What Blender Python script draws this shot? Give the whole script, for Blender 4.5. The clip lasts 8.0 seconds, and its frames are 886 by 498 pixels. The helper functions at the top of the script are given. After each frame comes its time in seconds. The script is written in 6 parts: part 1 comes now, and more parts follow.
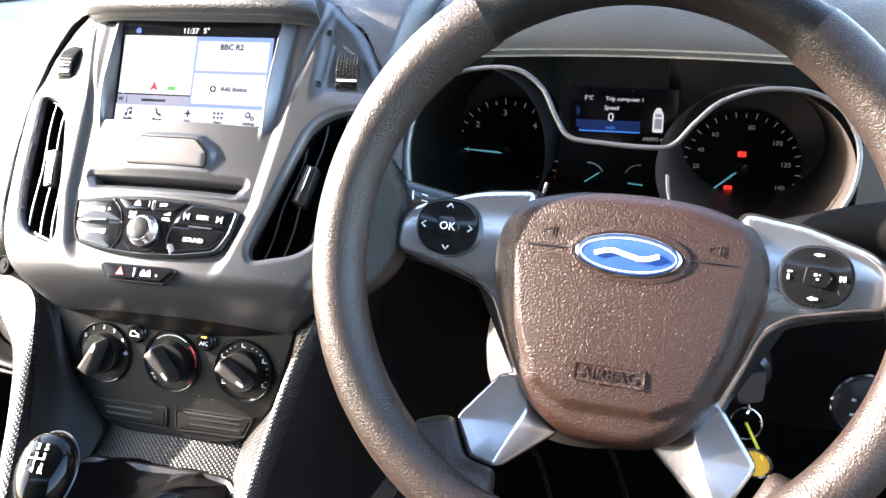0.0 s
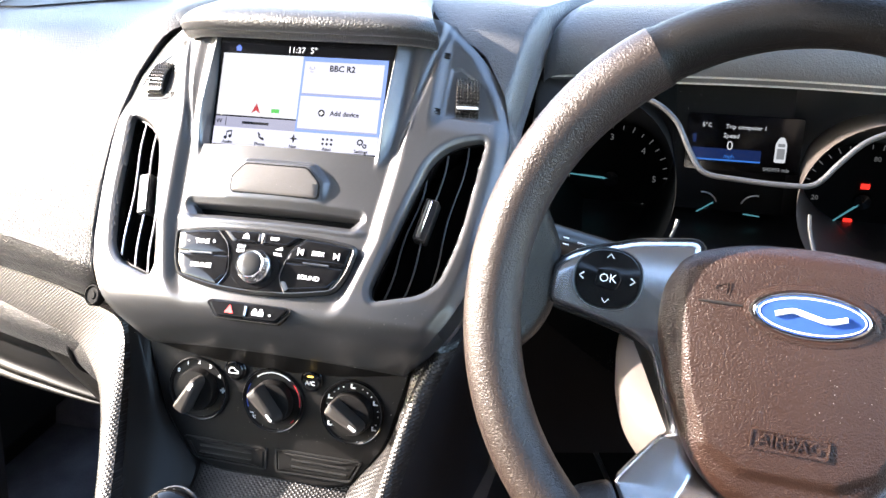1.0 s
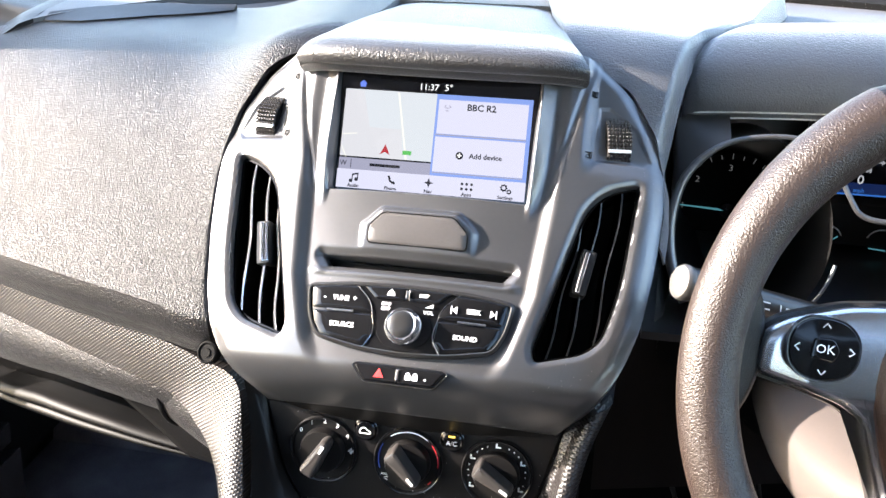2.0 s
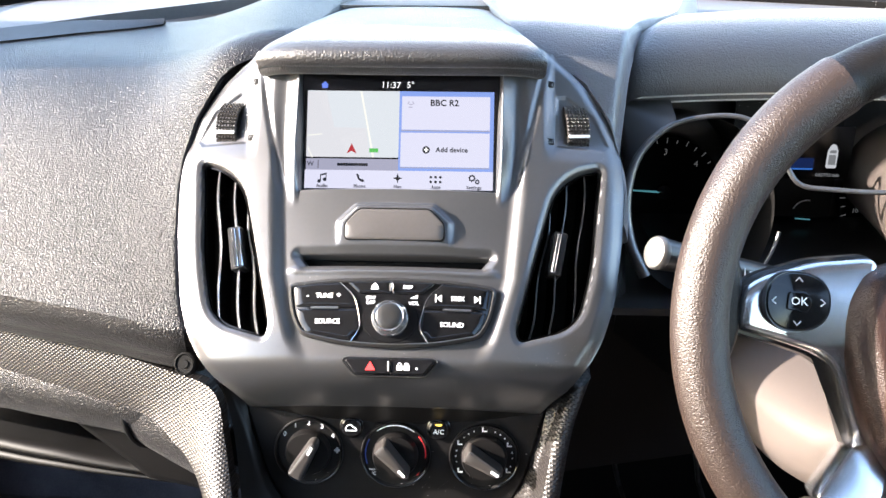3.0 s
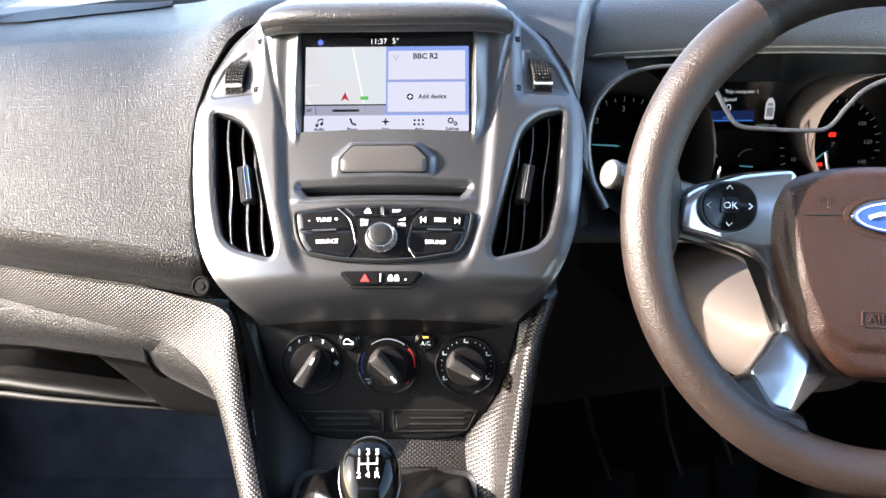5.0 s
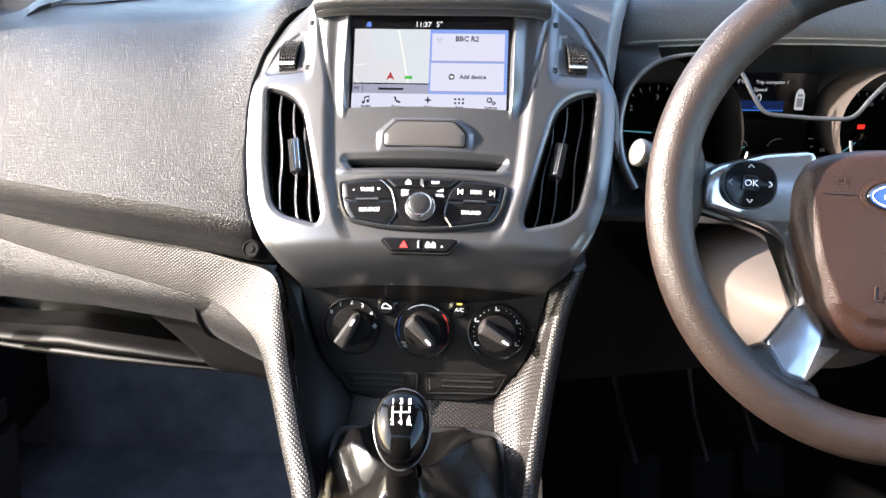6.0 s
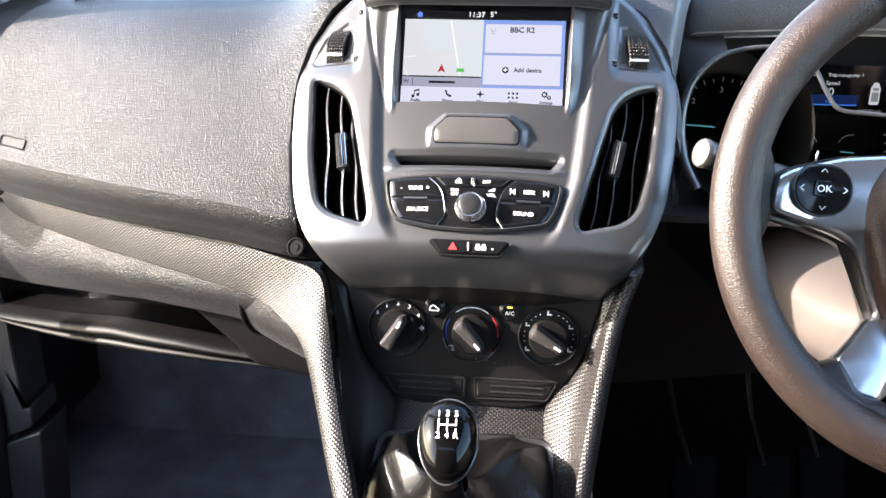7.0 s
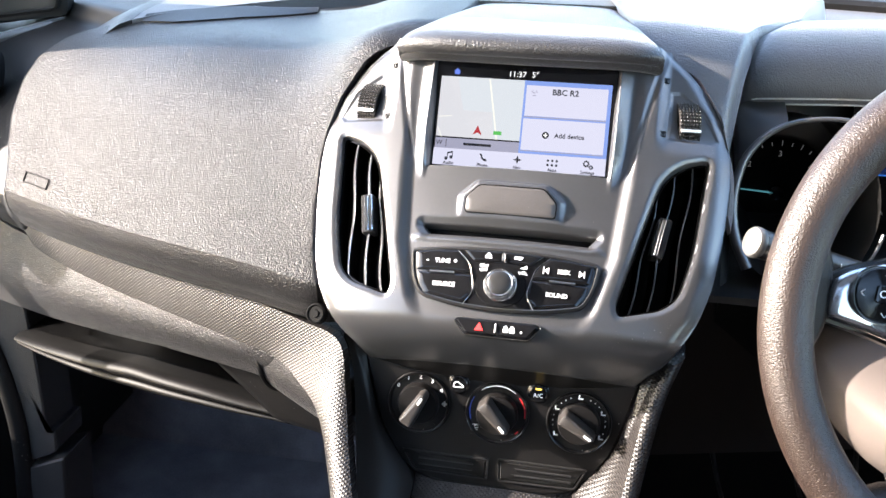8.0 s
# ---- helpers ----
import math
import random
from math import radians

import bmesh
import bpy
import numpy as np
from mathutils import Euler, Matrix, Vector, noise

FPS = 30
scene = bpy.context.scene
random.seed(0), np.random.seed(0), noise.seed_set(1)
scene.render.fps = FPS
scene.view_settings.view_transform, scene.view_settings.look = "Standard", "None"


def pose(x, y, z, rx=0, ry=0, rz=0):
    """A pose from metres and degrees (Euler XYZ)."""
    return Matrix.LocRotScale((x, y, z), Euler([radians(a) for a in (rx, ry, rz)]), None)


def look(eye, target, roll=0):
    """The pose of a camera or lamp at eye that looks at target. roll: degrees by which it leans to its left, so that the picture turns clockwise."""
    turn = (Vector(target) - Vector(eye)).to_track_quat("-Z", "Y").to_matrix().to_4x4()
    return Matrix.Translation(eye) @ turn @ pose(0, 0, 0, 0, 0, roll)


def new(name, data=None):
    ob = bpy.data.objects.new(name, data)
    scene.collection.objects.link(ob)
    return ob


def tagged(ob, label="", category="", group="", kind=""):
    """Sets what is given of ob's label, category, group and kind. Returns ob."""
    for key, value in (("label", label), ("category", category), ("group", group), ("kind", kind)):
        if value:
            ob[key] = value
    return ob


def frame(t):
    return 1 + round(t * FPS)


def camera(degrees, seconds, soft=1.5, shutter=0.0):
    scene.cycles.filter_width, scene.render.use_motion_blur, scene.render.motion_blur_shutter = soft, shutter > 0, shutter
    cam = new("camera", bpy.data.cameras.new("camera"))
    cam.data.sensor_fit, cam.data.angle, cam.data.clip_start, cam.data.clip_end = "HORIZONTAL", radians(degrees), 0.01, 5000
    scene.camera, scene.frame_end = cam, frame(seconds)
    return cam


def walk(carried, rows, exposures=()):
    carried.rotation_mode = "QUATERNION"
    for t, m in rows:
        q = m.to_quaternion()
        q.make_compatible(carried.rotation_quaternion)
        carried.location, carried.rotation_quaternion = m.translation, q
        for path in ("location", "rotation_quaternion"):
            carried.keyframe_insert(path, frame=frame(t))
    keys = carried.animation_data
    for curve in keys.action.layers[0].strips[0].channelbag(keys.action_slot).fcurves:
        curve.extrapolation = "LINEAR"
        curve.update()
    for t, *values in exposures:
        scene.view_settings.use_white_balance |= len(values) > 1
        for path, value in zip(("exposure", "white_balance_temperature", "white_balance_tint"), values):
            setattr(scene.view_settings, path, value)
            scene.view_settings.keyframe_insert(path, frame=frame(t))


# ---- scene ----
cam = camera(49.7, 8.0)
PATH = [
    (0, (0.399, -0.649, 0.944), (-0.152, 1.122, 0.196), -1.8),
    (0.5, (0.351, -0.636, 0.955), (-0.191, 1.133, 0.194), -1.4),
    (1, (0.288, -0.628, 0.97), (-0.221, 1.138, 0.181), -0.6),
    (1.5, (0.199, -0.611, 0.992), (-0.264, 1.144, 0.15), 0.4),
    (1.7, (0.167, -0.603, 1.006), (-0.265, 1.155, 0.156), 0.6),
    (2.8, (0.068, -0.628, 0.993), (-0.053, 1.195, 0.178), -0.1),
    (3, (0.061, -0.636, 0.991), (-0.029, 1.194, 0.188), -0.1),
    (3.5, (0.056, -0.661, 0.99), (-0.002, 1.18, 0.21), -0.3),
    (4, (0.064, -0.676, 0.987), (0.008, 1.167, 0.214), -0.8),
    (4.5, (0.056, -0.712, 0.962), (0.025, 1.14, 0.207), -1.0),
    (4.7, (0.06, -0.725, 0.96), (0.013, 1.128, 0.211), -1.0),
    (5.8, (0.073, -0.805, 0.948), (-0.013, 1.054, 0.215), -0.2),
    (6, (0.074, -0.801, 0.949), (-0.073, 1.054, 0.214), -0.1),
    (6.5, (0.073, -0.775, 0.956), (-0.142, 1.06, 0.19), -0.4),
    (7, (0.071, -0.766, 0.956), (-0.179, 1.058, 0.176), -0.5),
    (7.5, (0.071, -0.757, 0.957), (-0.207, 1.063, 0.176), -0.0),
    (8, (0.078, -0.698, 0.996), (-0.277, 1.101, 0.197), 0.7),
]
walk(cam, [(t, look(eye, target, roll)) for t, eye, target, roll in PATH], [(0.0, 4.0), (0.6, 4.0), (1.2, 3.8), (1.8, 3.58), (3.0, 3.52), (8.0, 3.5)])

# ---- light ----
SUN_FROM = Vector((-1.5, -0.23, 0.69)).normalized()
world = bpy.data.worlds.new("sky")
scene.world = world
world.use_nodes = True
sky = world.node_tree.nodes.new("ShaderNodeTexSky")
sky.sky_type, sky.sun_disc = "NISHITA", False
sky.dust_density = 1.2
sky.sun_elevation, sky.sun_rotation = math.asin(SUN_FROM.z), math.atan2(SUN_FROM.x, SUN_FROM.y)
world.node_tree.nodes["Background"].inputs["Strength"].default_value = 0.15
world.node_tree.links.new(sky.outputs[0], world.node_tree.nodes["Background"].inputs["Color"])
sun = new("sun", bpy.data.lights.new("sun", "SUN"))
sun.data.energy, sun.data.angle, sun.data.color = 3.1, radians(0.53), (1.0, 0.895, 0.815)
sun.matrix_world = look(SUN_FROM * 20, (0, 0, 0))


# ---- materials ----
def shader(name, color, rough=0.5, metal=0.0, spec=0.5):
    m = bpy.data.materials.new(name)
    m.use_nodes = True
    b = m.node_tree.nodes["Principled BSDF"]
    b.inputs["Base Color"].default_value = (*color, 1)
    b.inputs["Roughness"].default_value = rough
    b.inputs["Metallic"].default_value = metal
    b.inputs["Specular IOR Level"].default_value = spec
    return m


def node(m, kind, **values):
    n = m.node_tree.nodes.new(kind)
    for key, value in values.items():
        if key == "operation":
            n.operation = value
        elif key == "data_type":
            n.data_type = value
        else:
            n.inputs[key].default_value = value
    return n


def link(m, a, b):
    m.node_tree.links.new(a, b)


def noise_tex(m, scale, detail=2.0, rough=0.5):
    n = node(m, "ShaderNodeTexNoise", Scale=scale, Detail=detail, Roughness=rough)
    c = m.node_tree.nodes.get("Texture Coordinate") or node(m, "ShaderNodeTexCoord")
    link(m, c.outputs["Object"], n.inputs["Vector"])
    return n


def surface(name, color, rough=0.5, metal=0.0, spec=0.5, vary=0.12, vary_scale=18, rough_vary=0.08, grain="", grain_size=0.0012, depth=0.0003, dust=0.0, sheen=0.0):
    """A painted or moulded surface: two scales of colour variation, uneven gloss, a grain and specks of dust."""
    m = shader(name, color, rough, metal, spec)
    b = m.node_tree.nodes["Principled BSDF"]
    b.inputs["Sheen Weight"].default_value, b.inputs["Sheen Roughness"].default_value = sheen, 0.35
    coarse, fine = noise_tex(m, vary_scale, 4), noise_tex(m, vary_scale * 22, 2)
    both = node(m, "ShaderNodeMath", operation="MULTIPLY_ADD")
    link(m, fine.outputs[0], both.inputs[0])
    both.inputs[1].default_value = 0.4
    link(m, coarse.outputs[0], both.inputs[2])
    ramp = node(m, "ShaderNodeMapRange")
    ramp.inputs["From Min"].default_value, ramp.inputs["From Max"].default_value = 0.4, 1.0
    ramp.inputs["To Min"].default_value, ramp.inputs["To Max"].default_value = 1 - vary, 1 + vary
    link(m, both.outputs[0], ramp.inputs["Value"])
    mul = node(m, "ShaderNodeVectorMath", operation="SCALE")
    mul.inputs[0].default_value = color
    link(m, ramp.outputs[0], mul.inputs["Scale"])
    out = mul.outputs[0]
    if dust:
        specks, where = node(m, "ShaderNodeTexVoronoi", Scale=330.0), noise_tex(m, 14, 3)
        link(m, m.node_tree.nodes["Texture Coordinate"].outputs["Object"], specks.inputs["Vector"])
        size = node(m, "ShaderNodeMapRange")
        link(m, where.outputs[0], size.inputs["Value"])
        size.inputs["From Min"].default_value, size.inputs["From Max"].default_value = 0.5, 0.75
        size.inputs["To Min"].default_value, size.inputs["To Max"].default_value = 0.0, 0.16
        small = node(m, "ShaderNodeMath", operation="LESS_THAN")
        link(m, specks.outputs["Distance"], small.inputs[0])
        link(m, size.outputs[0], small.inputs[1])
        scaled = node(m, "ShaderNodeMath", operation="MULTIPLY")
        link(m, small.outputs[0], scaled.inputs[0])
        scaled.inputs[1].default_value = dust
        mix = node(m, "ShaderNodeMix", data_type="RGBA")
        link(m, scaled.outputs[0], mix.inputs[0])
        link(m, out, mix.inputs[6])
        mix.inputs[7].default_value = (0.6, 0.58, 0.55, 1)
        out = mix.outputs[2]
    link(m, out, b.inputs["Base Color"])
    gloss = node(m, "ShaderNodeMapRange")
    gloss.inputs["To Min"].default_value, gloss.inputs["To Max"].default_value = max(0.03, rough - rough_vary), rough + rough_vary
    link(m, coarse.outputs[0], gloss.inputs["Value"])
    link(m, gloss.outputs[0], b.inputs["Roughness"])
    if grain:
        co = m.node_tree.nodes["Texture Coordinate"].outputs["Object"]
        if grain == "leather":
            warp = noise_tex(m, 0.5 / grain_size, 3)
            off = node(m, "ShaderNodeVectorMath", operation="MULTIPLY_ADD")
            link(m, warp.outputs["Color"], off.inputs[0])
            off.inputs[1].default_value = (grain_size * 1.6,) * 3
            link(m, co, off.inputs[2])
            g = node(m, "ShaderNodeTexVoronoi", Scale=1 / grain_size)
            link(m, off.outputs[0], g.inputs["Vector"])
            lumps = noise_tex(m, 0.62 / grain_size, 2)
            both = node(m, "ShaderNodeMath", operation="MULTIPLY_ADD")
            link(m, lumps.outputs[0], both.inputs[0])
            both.inputs[1].default_value = -1.1
            link(m, g.outputs["Distance"], both.inputs[2])
            height = both.outputs[0]
            invert = -1
        elif grain == "knurl":
            waves = []
            for turn in (35, -35):
                mp = node(m, "ShaderNodeMapping")
                mp.inputs["Rotation"].default_value = (0.3, radians(turn), 0.2)
                link(m, co, mp.inputs["Vector"])
                w = node(m, "ShaderNodeTexWave", Scale=0.314 / grain_size)
                w.bands_direction = "Z"
                link(m, mp.outputs[0], w.inputs["Vector"])
                waves.append(w)
            add = node(m, "ShaderNodeMath", operation="MULTIPLY")
            link(m, waves[0].outputs["Fac"], add.inputs[0])
            link(m, waves[1].outputs["Fac"], add.inputs[1])
            height, invert = add.outputs[0], 1
        else:
            g = noise_tex(m, 1 / grain_size, 2)
            height, invert = g.outputs[0], 1
        bump = node(m, "ShaderNodeBump", Strength=1.0, Distance=depth)
        bump.invert = invert < 0
        link(m, height, bump.inputs["Height"])
        link(m, bump.outputs[0], b.inputs["Normal"])
    return m


def glow(name, color, strength=1.0):
    m = shader(name, (0.004, 0.004, 0.004), 0.25, spec=0.2)
    b = m.node_tree.nodes["Principled BSDF"]
    b.inputs["Emission Color"].default_value = (*color, 1)
    b.inputs["Emission Strength"].default_value = strength * 0.62
    return m


def glass(name):
    """Thin clear glass: lets light straight through, with a faint gloss."""
    m = shader(name, (1, 1, 1), 0.0)
    clear, gloss, mix = node(m, "ShaderNodeBsdfTransparent"), node(m, "ShaderNodeBsdfGlossy", Roughness=0.0), node(m, "ShaderNodeMixShader")
    mix.inputs[0].default_value = 0.04
    link(m, clear.outputs[0], mix.inputs[1])
    link(m, gloss.outputs[0], mix.inputs[2])
    link(m, mix.outputs[0], m.node_tree.nodes["Material Output"].inputs["Surface"])
    return m


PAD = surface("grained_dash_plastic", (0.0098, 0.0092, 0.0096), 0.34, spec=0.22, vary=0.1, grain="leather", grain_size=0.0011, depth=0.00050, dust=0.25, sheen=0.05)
# Same dash plastic as PAD, paled to stand for the sky's sheen.
SKY_PALED_PAD = surface("sky_paled_dash_plastic", (0.040, 0.0388, 0.0410), 0.42, spec=1.0, grain="leather", grain_size=0.0012, depth=0.00024, dust=0.25, sheen=0.8)
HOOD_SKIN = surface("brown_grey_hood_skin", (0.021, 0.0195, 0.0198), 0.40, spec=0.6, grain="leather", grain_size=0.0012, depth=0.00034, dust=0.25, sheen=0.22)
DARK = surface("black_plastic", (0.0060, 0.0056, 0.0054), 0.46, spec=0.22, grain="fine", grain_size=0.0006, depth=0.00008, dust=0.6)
PANEL_BLACK = surface("dusty_black_panel_plastic", (0.0062, 0.0056, 0.0054), 0.44, spec=0.2, grain="fine", grain_size=0.0006, depth=0.00012, dust=0.9)
BLACK = surface("dull_black_plastic", (0.004, 0.004, 0.004), 0.7, spec=0.06, vary=0.2)
SMOOTH_DARK = surface("smooth_black_plastic", (0.018, 0.0175, 0.0172), 0.3, rough_vary=0.05, dust=0.25)
GLOSS = surface("gloss_black_plastic", (0.0062, 0.0062, 0.0068), 0.12, spec=0.32, rough_vary=0.04, dust=0.12)
KNOB_BLACK = surface("polished_black_plastic", (0.0030, 0.0028, 0.0028), 0.10, spec=0.20, rough_vary=0.03, dust=0.05)
SILVER = surface("satin_silver_paint", (0.108, 0.107, 0.110), 0.33, metal=0.7, vary=0.06, grain="fine", grain_size=0.0005, depth=0.00003, dust=0.35)
SPOKE = surface("bright_silver_paint", (0.60, 0.60, 0.62), 0.24, metal=0.97, vary=0.05, grain="fine", grain_size=0.0005, depth=0.00002, dust=0.2)
CHROME = surface("chrome", (0.75, 0.75, 0.77), 0.12, metal=1.0, vary=0.04, rough_vary=0.05)
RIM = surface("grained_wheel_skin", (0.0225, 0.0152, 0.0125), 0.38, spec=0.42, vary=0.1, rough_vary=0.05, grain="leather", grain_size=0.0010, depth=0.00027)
# Smoother skin; part of its darkness stands for shade on the upper rim.
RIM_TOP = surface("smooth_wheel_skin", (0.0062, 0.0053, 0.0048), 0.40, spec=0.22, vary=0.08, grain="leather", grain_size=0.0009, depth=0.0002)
# Black satin plastic like the dials, paled brown for sun on the grips.
GRIP = surface("sun_paled_satin_grip", (0.034, 0.0305, 0.0285), 0.34, vary=0.06)
HUB = surface("brown_black_airbag_skin", (0.0235, 0.0106, 0.0069), 0.40, spec=0.36, vary=0.08, grain="leather", grain_size=0.0010, depth=0.00028, dust=0.3)
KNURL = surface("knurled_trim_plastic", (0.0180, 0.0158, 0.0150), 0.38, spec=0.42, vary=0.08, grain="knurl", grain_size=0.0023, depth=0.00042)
LEATHER = surface("black_boot_leather", (0.0032, 0.0029, 0.0028), 0.24, spec=0.30, rough_vary=0.06, grain="leather", grain_size=0.0014, depth=0.00018)
SCREEN_BLACK = shader("screen_black", (0.004, 0.004, 0.005), 0.12)
WHITE_INK = surface("white_print", (0.9, 0.9, 0.9), 0.5, vary=0.03)
GREY_INK = surface("grey_print", (0.484, 0.484, 0.484), 0.5, vary=0.03)
RED_INK = surface("red_print", (0.8, 0.03, 0.03), 0.45, vary=0.03)
BLUE_INK = surface("blue_print", (0.03, 0.08, 0.4), 0.45, vary=0.03)
CARPET = surface("charcoal_carpet", (0.125, 0.118, 0.127), 0.9, spec=0.1, vary=0.35, grain="fine", grain_size=0.0015, depth=0.001)
# Darker copy of the carpet, for the shade in the driver's footwell.
FOOTWELL_SHADE = surface("footwell_shade_felt", (0.022, 0.020, 0.021), 0.9, spec=0.1, vary=0.3, grain="fine", grain_size=0.0015, depth=0.0008)
LINING = surface("grey_head_lining", (0.45, 0.44, 0.43), 0.9, spec=0.1, vary=0.06, grain="fine", grain_size=0.002, depth=0.0003)
DOOR_GREY = surface("grey_door_plastic", (0.024, 0.0215, 0.021), 0.5, spec=0.3, vary=0.08, grain="leather", grain_size=0.0014, depth=0.0003)
BODY_WHITE = surface("white_body_paint", (0.8, 0.8, 0.8), 0.25, vary=0.02)
ASPHALT = surface("asphalt", (0.055, 0.054, 0.052), 0.9, vary=0.3, vary_scale=2, grain="fine", grain_size=0.01, depth=0.004)
BADGE_BLUE = surface("badge_blue_enamel", (0.0264, 0.066, 0.242), 0.15, vary=0.05, rough_vary=0.04)
# Dark plastic; its pale warm tone stands for sun on the shroud.
COLUMN = surface("sun_paled_column_plastic", (0.078, 0.065, 0.058), 0.6, spec=0.2, vary=0.06, grain="fine", grain_size=0.0006, depth=0.00008)
GLASS = glass("window_glass")


# ---- geometry ----
def merge(*geos):
    verts, faces = [], []
    for v, f in geos:
        n = len(verts)
        verts += [Vector(p) for p in v]
        faces += [tuple(i + n for i in q) for q in f]
    return verts, faces


def moved(geo, m):
    return [m @ Vector(p) for p in geo[0]], geo[1]


def part(name, geo, material, parent=None, label="", angle=38):
    """Links one mesh object, under parent if there is one; its points are in the parent's frame."""
    me = bpy.data.meshes.new(name)
    me.from_pydata([tuple(p) for p in geo[0]], [], geo[1])
    me.validate()
    bm = bmesh.new()
    bm.from_mesh(me)
    bmesh.ops.recalc_face_normals(bm, faces=bm.faces)
    bm.to_mesh(me)
    bm.free()
    me.materials.append(material)
    me.shade_smooth()
    me.set_sharp_from_angle(angle=radians(angle))
    ob = new(name, me)
    ob.parent = parent
    return tagged(ob, label)


def thing(name, m, label, category, group="", kind=""):
    ob = new(name)
    ob.empty_display_size = 0.02
    ob.matrix_world = m
    return tagged(ob, label, category, group, kind)


def grid(f, nu, nv, wrap=False):
    verts = [Vector(f(i / nu, j / nv)) for i in range(nu if wrap else nu + 1) for j in range(nv + 1)]
    n, rows = nv + 1, nu if wrap else nu + 1
    faces = [(i * n + j, ((i + 1) % rows) * n + j, ((i + 1) % rows) * n + j + 1, i * n + j + 1) for i in range(nu) for j in range(nv)]
    return verts, faces


def shell(f, nu, nv, back):
    """A sheet with thickness: the grid of f and the same grid moved by the vector back, closed round its edge."""
    front = grid(f, nu, nv)
    back = Vector(back)
    rear = [p + back for p in front[0]]
    k, n = len(front[0]), nv + 1
    faces = list(front[1]) + [tuple(i + k for i in reversed(q)) for q in front[1]]
    edge = [j for j in range(n)] + [i * n + nv for i in range(1, nu + 1)] + [nu * n + j for j in range(nv - 1, -1, -1)] + [i * n for i in range(nu - 1, 0, -1)]
    for a, b in zip(edge, edge[1:] + edge[:1]):
        faces.append((a, b, b + k, a + k))
    return front[0] + rear, faces


def rounded(points, radius, steps=5):
    """A polygon with its corners rounded."""
    out, n = [], len(points)
    for i, p in enumerate(points):
        r = radius[i] if isinstance(radius, (list, tuple)) else radius
        p, a, b = Vector(p), Vector(points[i - 1]), Vector(points[(i + 1) % n])
        da, db = (a - p), (b - p)
        r2 = min(r, da.length * 0.49, db.length * 0.49)
        s, e = p + da.normalized() * r2, p + db.normalized() * r2
        for k in range(steps + 1):
            t = k / steps
            out.append(s * (1 - t) ** 2 + p * 2 * t * (1 - t) + e * t ** 2)
    return out


def oval(cx, cy, rx, ry, n=32, power=2.0):
    out = []
    for k in range(n):
        a = 2 * math.pi * k / n
        c, s = math.cos(a), math.sin(a)
        out.append(Vector((cx + rx * math.copysign(abs(c) ** (2 / power), c), cy + ry * math.copysign(abs(s) ** (2 / power), s))))
    return out


def box_outline(x0, y0, x1, y1, r=0.001, steps=4):
    return rounded([(x0, y0), (x1, y0), (x1, y1), (x0, y1)], r, steps)


def inset(poly, d):
    """The outline drawn in by d along its normals (out, if d is negative)."""
    n, out = len(poly), []
    area = sum(poly[i - 1].x * poly[i].y - poly[i].x * poly[i - 1].y for i in range(n))
    sign = 1 if area > 0 else -1
    for i in range(n):
        t = poly[(i + 1) % n] - poly[i - 1]
        t = t.normalized() if t.length > 1e-9 else Vector((1, 0))
        out.append(poly[i] + Vector((-t.y, t.x)) * d * sign)
    return out


def flat(x, y, h):
    return Vector((x, y, h))


def plate(poly, levels, place=flat, dome=0.0, rings=(0.7, 0.4)):
    """A solid from an outline: levels are (inset, height) from its foot to its rim; the top is closed towards its middle, raised by dome."""
    loops = [[(p.x, p.y, h) for p in inset(poly, d)] for d, h in levels]
    top, h = loops[-1], levels[-1][1]
    cx, cy = sum(p[0] for p in top) / len(top), sum(p[1] for p in top) / len(top)
    for k in rings:
        loops.append([(cx + (p[0] - cx) * k, cy + (p[1] - cy) * k, h + dome * (1 - k * k)) for p in top])
    n = len(poly)
    verts = [place(*p) for loop in loops for p in loop] + [place(cx, cy, h + dome)]
    faces = []
    for r in range(len(loops) - 1):
        for i in range(n):
            j = (i + 1) % n
            faces.append((r * n + i, r * n + j, (r + 1) * n + j, (r + 1) * n + i))
    last = (len(loops) - 1) * n
    faces += [(last + i, last + (i + 1) % n, len(verts) - 1) for i in range(n)]
    faces.append(tuple(range(n - 1, -1, -1)))
    return verts, faces


def even(poly, n):
    """The closed outline again, with n points at even steps."""
    q = [Vector(p) for p in poly]
    q.append(q[0])
    run = np.cumsum([0] + [(b - a).length for a, b in zip(q, q[1:])])
    s = np.linspace(0, run[-1], n + 1)[:-1]
    return [Vector((x, y)) for x, y in zip(np.interp(s, run, [p.x for p in q]), np.interp(s, run, [p.y for p in q]))]


def hoop(outer, levels, place=flat):
    """A closed band that follows an outline: levels are (inset, height) round its section."""
    n = len(outer)
    loops = [[(p.x, p.y, h) for p in inset(outer, d)] for d, h in levels]
    verts = [place(*p) for loop in loops for p in loop]
    m, faces = len(loops), []
    for r in range(m):
        for i in range(n):
            j = (i + 1) % n
            faces.append((r * n + i, r * n + j, ((r + 1) % m) * n + j, ((r + 1) % m) * n + i))
    return verts, faces


def lathe(profile, n=36):
    """Turned round the z axis from (radius, height) points."""
    verts = [Vector((r * math.cos(2 * math.pi * i / n), r * math.sin(2 * math.pi * i / n), h)) for r, h in profile for i in range(n)]
    faces = [(k * n + i, k * n + (i + 1) % n, (k + 1) * n + (i + 1) % n, (k + 1) * n + i) for k in range(len(profile) - 1) for i in range(n)]
    faces += [tuple(range(n - 1, -1, -1)), tuple(range((len(profile) - 1) * n, len(profile) * n))]
    return verts, faces


